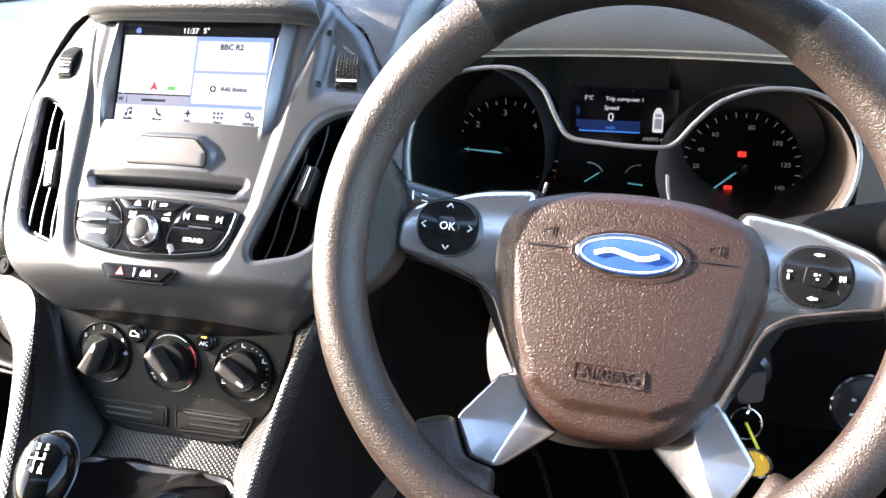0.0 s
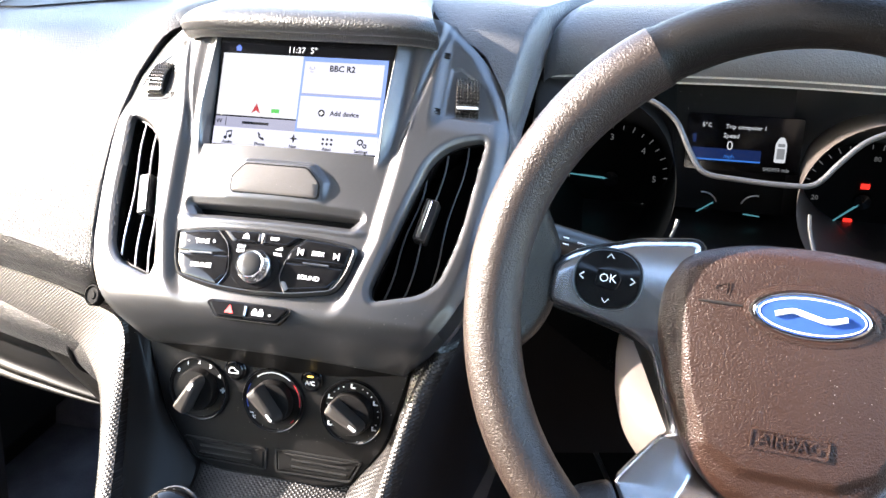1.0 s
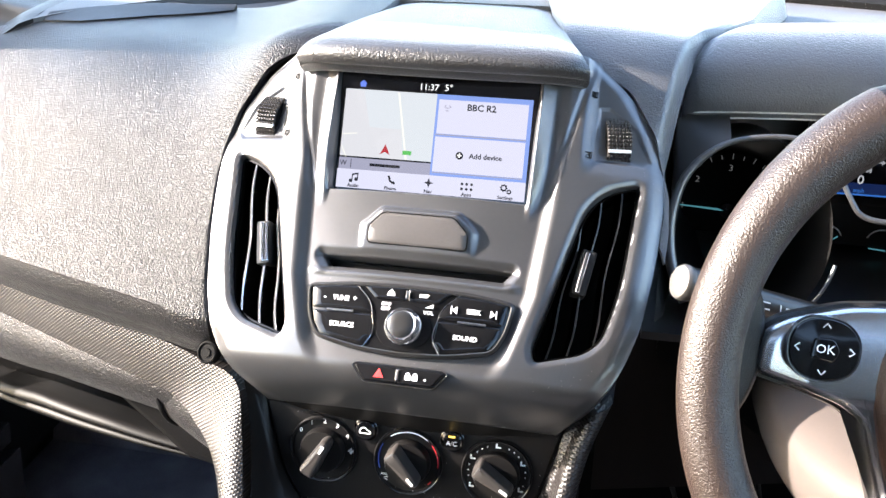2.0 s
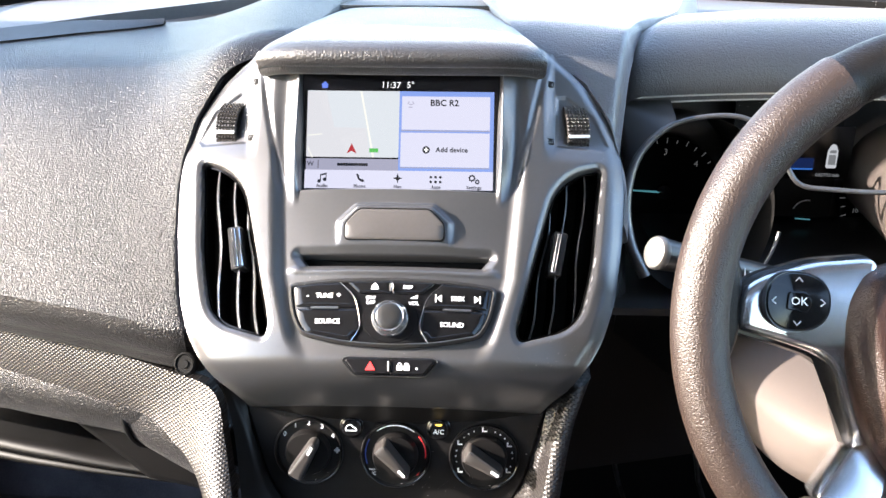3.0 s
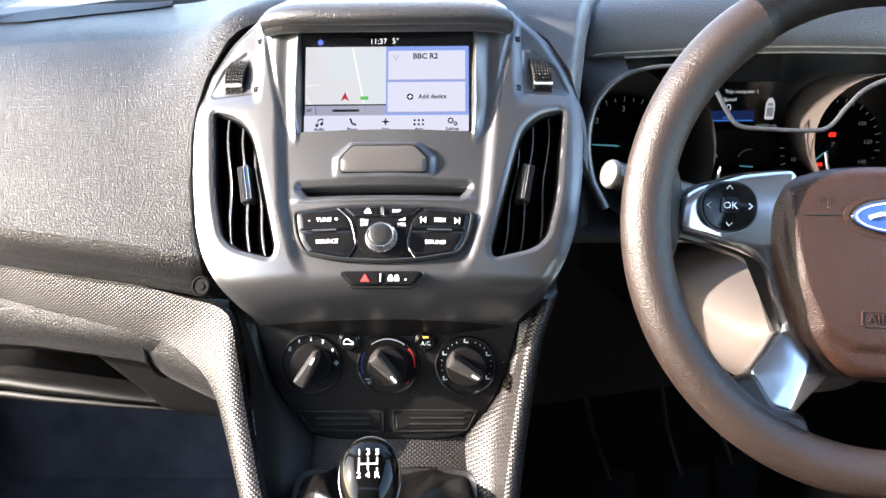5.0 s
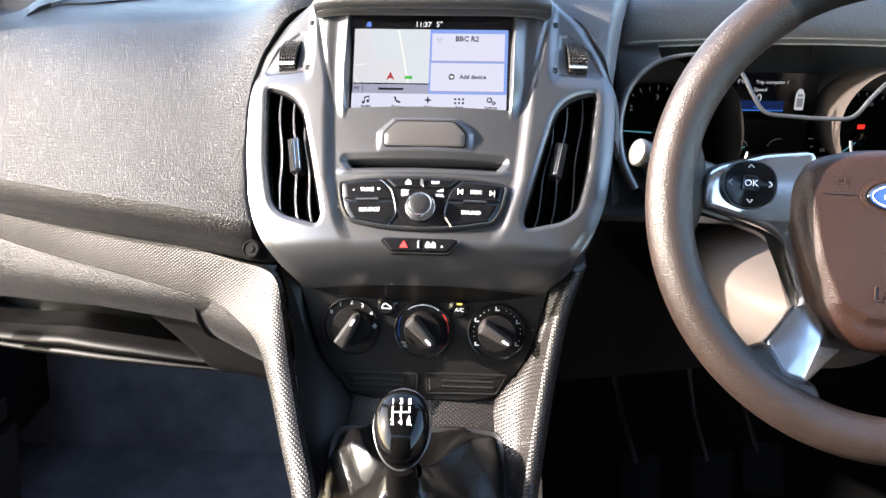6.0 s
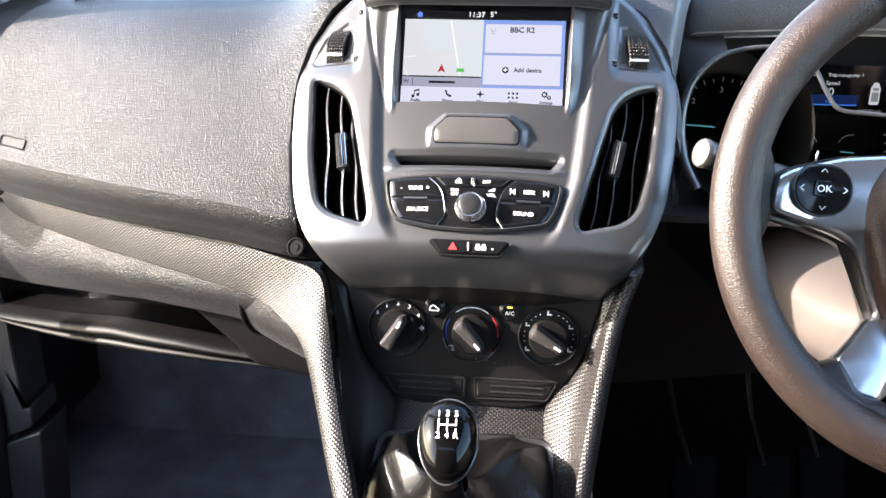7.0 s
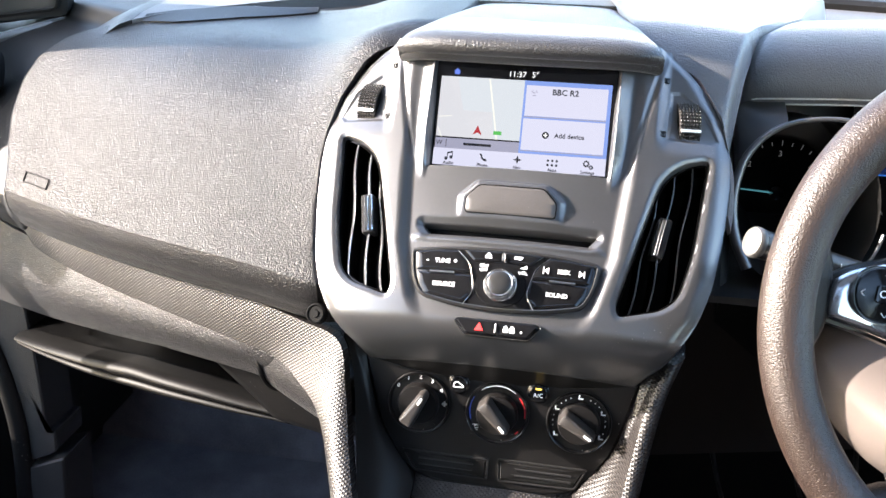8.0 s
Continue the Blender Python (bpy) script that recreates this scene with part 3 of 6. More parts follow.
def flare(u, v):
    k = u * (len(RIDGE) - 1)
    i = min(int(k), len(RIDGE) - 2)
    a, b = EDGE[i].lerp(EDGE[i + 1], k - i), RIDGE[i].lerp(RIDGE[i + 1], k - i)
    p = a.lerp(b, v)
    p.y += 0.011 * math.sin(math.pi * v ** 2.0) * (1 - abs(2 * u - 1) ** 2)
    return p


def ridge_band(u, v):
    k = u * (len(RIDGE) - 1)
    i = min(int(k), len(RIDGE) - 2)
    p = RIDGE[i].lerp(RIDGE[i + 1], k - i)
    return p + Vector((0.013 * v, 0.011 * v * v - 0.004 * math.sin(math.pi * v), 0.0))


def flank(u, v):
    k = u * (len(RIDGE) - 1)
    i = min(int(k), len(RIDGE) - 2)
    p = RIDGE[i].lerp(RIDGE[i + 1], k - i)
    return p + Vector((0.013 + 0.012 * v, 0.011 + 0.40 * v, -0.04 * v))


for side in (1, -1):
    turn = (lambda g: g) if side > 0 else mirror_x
    # Left flare drawn black in place of its shade; the right keeps the knurl.
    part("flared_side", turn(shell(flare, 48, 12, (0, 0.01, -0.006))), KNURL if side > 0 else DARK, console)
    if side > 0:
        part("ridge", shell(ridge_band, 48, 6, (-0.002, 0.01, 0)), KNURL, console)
        part("flank", shell(flank, 30, 8, (-0.008, 0, 0)), FOOTWELL_SHADE, console)


def shelf(u, v):
    """The knurled slope between the heater panel and the gear boot."""
    x = (2 * u - 1) * (0.066 - 0.0 * v)
    return (x, -0.094 - 0.052 * v + 0.006 * (x / 0.066) ** 2, 0.5345 - 0.030 * v - 0.003 * math.sin(math.pi * v))


part("front_slope", shell(shelf, 20, 10, (0, 0.004, -0.008)), KNURL, console)
part("tunnel", shell(lambda u, v: ((2 * u - 1) * 0.085, -0.14 - 0.55 * v, 0.497 - 0.30 * v), 8, 10, (0, 0, -0.02)), DARK, console)
part("lower_tunnel", shell(lambda u, v: ((2 * u - 1) * 0.11, 0.35 - 1.1 * v, 0.36), 4, 6, (0, 0, -0.32)), FOOTWELL_SHADE, console)


# ---- centre stack ----
STACK = Matrix(((1, 0, 0, 0), (0, 0.634, -0.773, -0.0914), (0, 0.773, 0.634, 0.70), (0, 0, 0, 1)))


def face(x, v, h):
    """On the curved face of the stack: x across, v up the slope, h out of it."""
    return Vector((x, v, h - 1.12 * x * x))


VENT = rounded([(0.1395, 0.1155), (0.1190, 0.1075), (0.1060, 0.0930), (0.0990, 0.0680), (0.0810, -0.0030), (0.0835, -0.0105), (0.1130, -0.0015), (0.1240, 0.0090), (0.1325, 0.0420)], [0.006, 0.012, 0.012, 0.02, 0.004, 0.005, 0.010, 0.010, 0.03], 5)
def sdf(px, py, poly):
    """Signed distance to an outline, inside negative."""
    d, inside = np.full(px.shape, 1e9), np.zeros(px.shape, bool)
    n = len(poly)
    for i in range(n):
        ax, ay, bx, by = poly[i - 1].x, poly[i - 1].y, poly[i].x, poly[i].y
        ex, ey = bx - ax, by - ay
        k = np.clip(((px - ax) * ex + (py - ay) * ey) / (ex * ex + ey * ey + 1e-12), 0, 1)
        d = np.minimum(d, np.hypot(px - ax - k * ex, py - ay - k * ey))
        cross = ((ay > py) != (by > py)) & (px < (bx - ax) * (py - ay) / (by - ay + 1e-12) + ax)
        inside ^= cross
    return np.where(inside, -d, d)


BUMP = [Vector(p) for p in ((-0.0350, 0.0530), (0.0350, 0.0530), (0.0350, 0.0665), (0.0245, 0.0765), (-0.0245, 0.0765), (-0.0350, 0.0665))]
SLOT = [Vector(p) for p in ((-0.058, 0.0392), (0.058, 0.0392), (0.063, 0.0455), (-0.063, 0.0455))]
POCKET = [Vector(p) for p in ((-0.067, 0.0922), (0.067, 0.0922), (0.067, 0.182), (-0.067, 0.182))]
WELL = [Vector(p) for p in ((0.1440, 0.1325), (0.1330, 0.1530), (0.1150, 0.1650), (0.1095, 0.1640), (0.1090, 0.1285), (0.1400, 0.1290))]
RADIO = rounded([(-0.0695, 0.0250), (-0.066, 0.0035), (-0.0585, -0.0100), (-0.030, -0.0160), (0.0, -0.0178), (0.030, -0.0160), (0.0585, -0.0100), (0.066, 0.0035), (0.0695, 0.0250), (0.040, 0.0280), (0.0, 0.0290), (-0.040, 0.0280)], [0.006, 0.01, 0.006, 0.01, 0.01, 0.01, 0.006, 0.01, 0.006, 0.01, 0.01, 0.01], 4)


def bezel_height(x, v):
    ax = np.abs(x)
    h = np.zeros(x.shape)
    # sunken middle between the vent surrounds
    edge = np.interp(v, [-0.048, -0.03, -0.012, 0.03, 0.09, 0.2], [0.045, 0.052, 0.0615, 0.0735, 0.079, 0.082])
    fade = step(-0.032, -0.004, v)
    h += 0.0054 * step(edge - 0.003, edge + 0.009, ax) * fade - 0.0015 * fade
    # soft fall of the vent surrounds towards the outline
    h -= 0.0034 * step(-0.014, 0.0, ax - half_width(v)) ** 2
    # chin rolled under
    h -= 0.040 * np.clip((-0.022 - v) / 0.028, 0, 1) ** 2.0
    # pillars beside the screen: a crest by the glass, a flank falling outwards
    crest = np.interp(v, [0.085, 0.19], [0.0705, 0.0715])
    reach = np.interp(v, [0.085, 0.12, 0.19], [0.006, 0.013, 0.028])
    flank_fall = np.clip(1 - (ax - crest) / reach, 0, 1) ** 2.0
    h += 0.0100 * np.where(ax > crest, flank_fall, step(crest - 0.0045, crest - 0.0005, ax)) * step(0.078, 0.122, v) * step(0.1995, 0.185, v)
    h -= 0.0015 * step(0.004, 0.0, np.abs(ax - crest - reach - 0.002)) * step(0.090, 0.100, v)
    # panels round the thumbwheels stand a little lower than the vent surrounds
    h -= 0.004 * step(0.112, 0.136, v) * step(0.098, 0.108, ax)
    h -= 0.0013 * step(0.0022, -0.0006, sdf(ax, v, WELL))
    # small lid under the screen
    h += 0.0062 * step(0.0052, 0.0, sdf(x, v, BUMP)) * np.interp(v, [0.050, 0.056, 0.078], [0.0, 0.22, 1.0])
    # disc slot with a softened mouth
    d = sdf(x, v, SLOT)
    h -= 0.0034 * step(0.007, 0.0, d) + 0.02 * step(0.0008, -0.0012, d)
    h += 0.0015 * step(0.004, 0.0, np.abs(v - 0.0345)) * step(0.074, 0.064, ax)
    # screen recess
    h -= 0.034 * step(0.0006, -0.0016, sdf(x, v, POCKET))
    # vents
    for s in (1, -1):
        d = sdf(x * s, v, VENT)
        h -= 0.0018 * step(0.005, 0.0, d) + 0.032 * step(0.0008, -0.0018, d)
    return h


def bezel():
    nu, nv = 400, 320
    vv = np.linspace(-0.0500, 0.1995, nv + 1)
    tt = np.linspace(-1, 1, nu + 1)
    w = half_width(vv)
    w = np.convolve(np.pad(w, 14, mode="edge"), np.ones(29) / 29, mode="valid")
    ta = np.abs(tt)[:, None]
    inner = np.interp(ta, [0.0, 0.30, 0.34, 0.46, 0.62], [0.0, 0.0645, 0.0665, 0.0735, 0.082])
    x = np.sign(tt)[:, None] * np.where(ta < 0.62, inner, 0.082 + (w[None, :] - 0.082) * (ta - 0.62) / 0.38)
    v = np.repeat(vv[None, :], nu + 1, 0)
    h = bezel_height(x, v)
    z = h - 1.12 * x * x
    verts = np.stack([x, v, z], -1).reshape(-1, 3)
    n = nv + 1
    faces = [(i * n + j, (i + 1) * n + j, (i + 1) * n + j + 1, i * n + j + 1) for i in range(nu) for j in range(nv)]
    edge = [j for j in range(n)] + [i * n + nv for i in range(1, nu + 1)] + [nu * n + j for j in range(nv - 1, -1, -1)] + [i * n for i in range(nu - 1, 0, -1)]
    out = [Vector(p) for p in verts]
    base = len(out)
    for q in edge:
        p = verts[q]
        out.append(Vector((p[0] * 0.992, p[1], p[2] - 0.028)))
    m = len(edge)
    faces += [(edge[i], edge[(i + 1) % m], base + (i + 1) % m, base + i) for i in range(m)]
    return out, faces


stack = thing("centre_stack", STACK, "satin silver plastic centre stack facing in the dashboard", "dashboard panel")
part("facing", bezel(), SILVER, stack, "satin silver facing with rolled edges", angle=60)
# Black in place of the shade under the chin.
part("underside", shell(lambda u, v: ((2 * u - 1) * (0.093 + 0.012 * v), -0.049 + 0.004 * (2 * u - 1) ** 2 - 0.012 * v, -0.038 - 1.12 * ((2 * u - 1) * 0.093) ** 2 - 0.035 * v), 20, 6, (0, 0.004, 0)), DARK, stack, "underside of the facing, darkened for shade")
part("backing", shell(lambda u, v: face((2 * u - 1) * (float(half_width(-0.03 + 0.20 * v)) - 0.010), -0.03 + 0.20 * v, -0.034), 20, 12, (0, 0, -0.004)), SMOOTH_DARK, stack)
part("slot_liner", plate(inset([Vector(p) for p in ((-0.058, 0.0390), (0.058, 0.0390), (0.063, 0.0457), (-0.063, 0.0457))], 0.0002), [(0, -0.030), (0, -0.0150)], face, rings=(0.9, 0.5)), BLACK, stack, "black disc slot")
LID = rounded([(-0.0328, 0.0555), (0.0328, 0.0555), (0.0328, 0.0658), (0.0234, 0.0750), (-0.0234, 0.0750), (-0.0328, 0.0658)], 0.0028, 4)


def on_lid(x, y, h):
    return face(x, y, h + 0.0062 * float(np.interp(y, [0.050, 0.056, 0.078], [0.0, 0.22, 1.0])) - 0.0015)


part("lid_panel", plate(LID, [(0, -0.002), (0, 0.0009), (0.0005, 0.0013)], on_lid, rings=(0.85, 0.6, 0.3)), surface("grey_lid_plastic", (0.055, 0.050, 0.048), 0.5, metal=0.15, dust=0.4, grain="leather", grain_size=0.0009, depth=0.00006), stack, "flat grey lid insert")
part("lid_groove", hoop(inset(LID, -0.0004), [(-0.0003, -0.001), (-0.0003, 0.0011), (0.0004, 0.0011), (0.0004, -0.001)], on_lid), BLACK, stack)


# hood over the screen
LIP = smooth_path([(0.014, 0.8425, 0), (0.005, 0.8432, 0), (0.001, 0.8470, 0), (0.001, 0.8530, 0), (0.007, 0.8580, 0), (0.020, 0.8605, 0), (0.06, 0.8620, 0), (0.11, 0.8610, 0), (0.165, 0.8585, 0)], 8)


def cap(u, v):
    """u across, v from the front lip's foot over the lip and back to the loudspeaker grille. In the world's frame."""
    t = 2 * u - 1
    k = v ** 1.4 * (len(LIP) - 1)
    i = min(int(k), len(LIP) - 2)
    p = LIP[i].lerp(LIP[i + 1], k - i)
    w = hood_width(p.x)
    side = abs(t) ** 9
    return (t * w, p.x + 0.009 * t * t + 0.006 * side, p.y - 0.0015 * t * t - 0.004 * side)


hood = thing("screen_hood", pose(0, 0, 0), "grained grey plastic hood over the screen", "dashboard hood")
part("hood_cap", shell(cap, 80, 60, (0, 0.004, -0.006)), HOOD_SKIN, hood)
part("speaker_grille", shell(lambda u, v: ((2 * u - 1) * 0.062, 0.155 + 0.10 * v, 0.8600 - 0.004 * v), 24, 10, (0, 0, -0.01)), surface("perforated_grille", (0.05, 0.05, 0.05), 0.6, grain="knurl", grain_size=0.002, depth=0.0004), hood, "fine ribbed speaker grille")
part("hood_rear", shell(lambda u, v: ((2 * u - 1) * (0.062 + 0.05 * v), 0.25 + 0.08 * v, 0.8558 - 0.07 * v), 12, 6, (0, 0, -0.01)), SKY_PALED_PAD, hood)


# ---- things on the centre stack ----
def vent(side):
    t = thing("air_vent", STACK, "black air vent with three vertical slats and a chrome tab", "air vent", "air vents beside the screen")
    o = [Vector((side * p.x, p.y)) for p in VENT]
    if side < 0:
        o = o[::-1]
    part("liner", plate(inset(o, 0.0004), [(0, -0.031), (0, -0.026), (0.0005, -0.0255)], face), BLACK, t)
    part("inner_wall", hoop(inset(o, 0.0002), [(0, -0.003), (0.0012, -0.003), (0.0012, -0.026), (0, -0.026)], face), KNOB_BLACK, t)
    for top_x, low_x, top_v, low_v in ((0.1275, 0.1170, 0.1105, 0.0008), (0.1145, 0.1020, 0.1040, -0.0035), (0.1030, 0.0890, 0.0840, -0.0075)):
        def slat(u, w):
            v = top_v + (low_v - top_v) * u
            x = top_x + (low_x - top_x) * u ** 1.25 + 0.0012 * math.sin(u * 9)
            lean = 0.004 * w
            return face(side * (x - lean), v, -0.005 - 0.017 * w)
        part("slat", shell(slat, 18, 3, (0.0011, 0, 0)), KNOB_BLACK, t)
        # Left edges bright metal as painted sun glints; right ones stay dark.
        part("slat_edge", tube([face(side * (top_x + (low_x - top_x) * (k / 18) ** 1.25 + 0.0012 * math.sin(k / 2)) + 0.0005, top_v + (low_v - top_v) * k / 18, -0.0046) for k in range(19)], 0.0009 if side < 0 else 0.0006, 8), SPOKE if side < 0 else SMOOTH_DARK, t, "slat edge brightened for its glint" if side < 0 else "")
    x, v, lean = side * 0.1090, 0.0515, side * -10
    tab = plate(box_outline(-0.0048, -0.0152, 0.0048, 0.0152, 0.0018), [(0, -0.012), (0, -0.001), (0.0006, 0.0)])
    m = Matrix.Translation(face(x, v, 0.0)) @ pose(0, 0, 0, 0, side * 8, lean)
    tab_ob = part("tab", moved(tab, m), SMOOTH_DARK, t, "black sliding tab")
    strip_geo = merge(*[moved(plate(box_outline(k - 0.0013, -0.0138, k + 0.0013, 0.0138, 0.0008), [(0, -0.001), (0, 0.0012), (0.0004, 0.0016)]), m) for k in ((0.0, 0.0032) if side < 0 else (-0.0012,))])
    part("tab_strip", strip_geo, CHROME, tab_ob, "chrome strip")
    return t


vent(-1)
vent(1)


def thumbwheel(side):
    t = thing("vent_thumbwheel", STACK @ Matrix.Translation(face(side * 0.1215, 0.1455, -0.0040)) @ pose(0, 0, 0, 0, side * 14, side * 7), "ribbed black thumbwheel with a white index line", "thumbwheel", "vent thumbwheels")
    slot = [(-0.0092, -0.0172), (0.0100, -0.0160), (0.0100, 0.0085), (0.0010, 0.0180), (-0.0070, 0.0190)]
    slot = rounded([(side * x, y) for x, y in slot][::side], 0.0022, 3)
    part("well", hoop(slot, [(-0.0012, 0.0006), (0.0002, 0.0012), (0.0010, 0.0004), (0.0010, -0.010), (-0.0003, -0.010)]), SMOOTH_DARK, t)
    r, rise = 0.0215, 0.0085

    def on_drum(x, deg, out=0.0):
        a = radians(deg)
        return Vector((x, (r + out) * math.sin(a), (r + out) * math.cos(a) - r + rise))
    edge = 0.0085
    part("drum", grid(lambda u, v: on_drum(-edge + 2 * edge * v, -58 + 116 * u, -0.0012 if 0.02 < v < 0.98 else -0.006), 24, 12), BLACK, t)
    ribs = []
    for row in range(15):
        deg = -50 + row * 7.2
        for col in range(7):
            x = -0.0072 + col * 0.0024
            ribs.append(moved(plate(box_outline(-0.0011, -0.0011, 0.0011, 0.0011, 0.0003, 2), [(0, -0.0014), (0.0001, -0.0004), (0.0008, 0.0005)], rings=()), Matrix.Translation(on_drum(x, deg)) @ pose(0, 0, 0, -deg, 0, 0)))
    part("ribs", merge(*ribs), GRIP, t)
    part("index_line", moved(plate(box_outline(-0.0074, -0.0010, 0.0074, 0.0010, 0.0004, 2), [(0, -0.001), (0, 0.0012)]), Matrix.Translation(on_drum(0.0, -26, 0.0)) @ pose(0, 0, 0, 26, 0, 0)), WHITE_INK, t, "white index line")
    return t


for side in (-1, 1):
    thumbwheel(side)
    for v in (0.1305, 0.1735):
        ring = hoop(box_outline(-0.0028, -0.0020, 0.0028, 0.0020, 0.0003, 2), [(0, -0.001), (0.0004, -0.001), (0.0004, 0.0003), (0, 0.0003)])
        bar = moved(plate(box_outline(-0.0030, -0.0002, 0.0030, 0.0002, 0.0001, 1), [(0, -0.001), (0, 0.0003)]), pose(0, 0, 0, 0, 0, 36))
        if v > 0.15:
            bar = merge(*[plate(box_outline(k - 0.0003, -0.0018, k + 0.0003, 0.0018, 0.0001, 1), [(0, -0.001), (0, 0.0003)]) for k in (-0.0012, 0.0, 0.0012)])
        h = float(bezel_height(np.array([side * 0.1035]), np.array([v]))[0])
        part("vent_mark", moved(merge(ring, bar), Matrix.Translation(face(side * 0.1035, v, h + 0.0005)) @ pose(0, 0, 0, 0, side * 13, 0)), DARK, stack)

# the touch screen
SCREEN_M = Matrix.Translation((0, 0, 0.799)) @ pose(0, 0, 0, 63, 0, 0)
ON = 0.155
screen = thing("touch_screen", SCREEN_M, "lit colour touch screen with map and menu tiles", "screen")
part("glass_panel", plate(box_outline(-0.0685, -0.0425, 0.0685, 0.0445, 0.002), [(0, -0.006), (0, -0.0004), (0.0004, 0.0)]), SCREEN_BLACK, screen, "black glass panel")
L_WHITE, L_LILAC, L_MAP, L_MAP2 = glow("lit_white", (1, 1, 1), ON * 1.3), glow("lit_lilac", (0.70, 0.70, 0.86), ON), glow("lit_map", (0.68, 0.72, 0.77), ON), glow("lit_map_land", (0.70, 0.70, 0.74), ON)
L_BLUE, L_GREY, L_ROAD, L_SKYBLUE = glow("lit_blue", (0.24, 0.36, 0.80), ON), glow("lit_grey", (0.36, 0.36, 0.48), ON), glow("lit_road", (0.92, 0.92, 0.84), ON), glow("lit_home_blue", (0.15, 0.25, 0.85), ON)
L_RED, L_GREEN, L_BLACK = glow("lit_red", (0.45, 0.02, 0.03), ON), glow("lit_green", (0.1, 0.5, 0.1), ON), glow("lit_black", (0.01, 0.01, 0.015), ON)
W, H = 0.1310, 0.0790


def sx(px):
    return (px / 960 - 0.5) * W


def sy(py):
    return (0.5 - py / 570) * H


def tile(name, x0, y0, x1, y1, material, level, label=""):
    o = [Vector((sx(x0), sy(y1))), Vector((sx(x1), sy(y1))), Vector((sx(x1), sy(y0))), Vector((sx(x0), sy(y0)))]
    return part(name, plate(o, [(0, 0.0), (0, 0.00012 * level)], rings=()), material, screen, label)


tile("map", 5, 75, 475, 410, L_MAP, 1, "pale blue-grey map")
tile("background", 475, 75, 955, 475, L_BLUE, 1)
tile("menu_bar", 0, 475, 955, 568, L_LILAC, 1)
tile("address_bar", 5, 418, 475, 475, L_GREY, 1.5)
part("map_land", plate([Vector((sx(a), sy(b))) for a, b in ((5, 410), (5, 80), (100, 80), (120, 250), (150, 330), (310, 262), (330, 410))], [(0, 0), (0, 0.00016)], rings=()), L_MAP2, screen)
for q in (((274, 78), (284, 78), (322, 262), (312, 262)), ((312, 262), (322, 262), (352, 410), (342, 410)), ((5, 300), (85, 292), (85, 297), (5, 306)), ((8, 360), (14, 360), (40, 415), (34, 415))):
    part("road", plate([Vector((sx(a), sy(b))) for a, b in q], [(0, 0), (0, 0.0002)], rings=()), L_ROAD, screen)
tile("radio_tile", 488, 100, 935, 268, L_LILAC, 2)
tile("device_tile", 485, 283, 935, 455, L_LILAC, 2)
tile("tile_shadow", 485, 270, 935, 276, L_GREY, 2)
tile("tile_shadow", 485, 457, 935, 462, L_GREY, 2)
tile("place_name", 165, 440, 320, 454, L_BLACK, 3, "dark bar of a place name")
tile("divider", 66, 425, 69, 468, L_BLACK, 3)
words("11:37", 0.0062, L_WHITE, screen, sx(430), sy(46), 0.0003)
words("5°", 0.0062, L_WHITE, screen, sx(530), sy(44), 0.0003)
words("BBC R2", 0.0062, L_BLACK, screen, sx(704), sy(134), 0.0005, bold=0.00012)
words("W", 0.0046, L_BLACK, screen, sx(28), sy(446), 0.0005)
words("Add device", 0.0049, L_BLACK, screen, sx(745), sy(369), 0.0005, bold=0.0001)
for x, word in ((90, "Audio"), (282, "Phone"), (474, "Nav"), (668, "Apps"), (860, "Settings")):
    words(word, 0.0033, L_BLACK, screen, sx(x), sy(556), 0.0005, bold=0.00007)


def blot(name, polys, material, level=4):
    return part(name, merge(*[plate([Vector((sx(a), sy(b))) for a, b in q], [(0, 0), (0, 0.00012 * level)], rings=()) for q in polys]), material, screen)


def disc(cx, cy, r, n=14):
    return [(cx + r * math.cos(2 * math.pi * k / n), cy - r * math.sin(2 * math.pi * k / n)) for k in range(n)]


blot("home_icon", [[(72, 46), (92, 28), (112, 46)], [(78, 46), (106, 46), (106, 62), (78, 62)]], L_SKYBLUE)
blot("position_arrow", [[(212, 392), (237, 340), (262, 392), (237, 378)]], L_RED)
blot("road_sign", [[(327, 365), (372, 365), (372, 385), (327, 385)]], L_GREEN)
blot("add_icon", [disc(615, 369, 19)], L_BLACK)
blot("add_cross", [[(604, 366), (626, 366), (626, 372), (604, 372)], [(612, 358), (618, 358), (618, 380), (612, 380)]], L_WHITE, 5)
blot("wheel_icon", [[(516 + a, 127 + b) for a, b in q] for q in (((0, 10), (6, 0), (10, 0), (4, 14)), ((34, 10), (28, 0), (24, 0), (30, 14)), ((8, 12), (26, 12), (26, 16), (8, 16)), ((6, 26), (28, 26), (24, 30), (10, 30)))], L_GREY, 4)
blot("audio_icon", [disc(75, 532, 9), disc(103, 524, 9), [(80, 500), (84, 500), (84, 532), (80, 532)], [(108, 492), (112, 492), (112, 524), (108, 524)], [(80, 498), (112, 490), (112, 498), (80, 506)]], L_BLACK)
blot("phone_icon", [[(262, 496), (272, 492), (280, 506), (274, 512)], [(268, 506), (276, 510), (296, 526), (290, 534), (272, 520)], [(288, 524), (296, 518), (306, 530), (298, 536)]], L_BLACK)
blot("nav_icon", [[(474, 488), (480, 507), (499, 513), (480, 519), (474, 538), (468, 519), (449, 513), (468, 507)]], L_BLACK)
blot("apps_icon", [disc(642 + 24 * i, 505 + 24 * j, 7, 8) for i in range(3) for j in range(2)], L_BLACK)


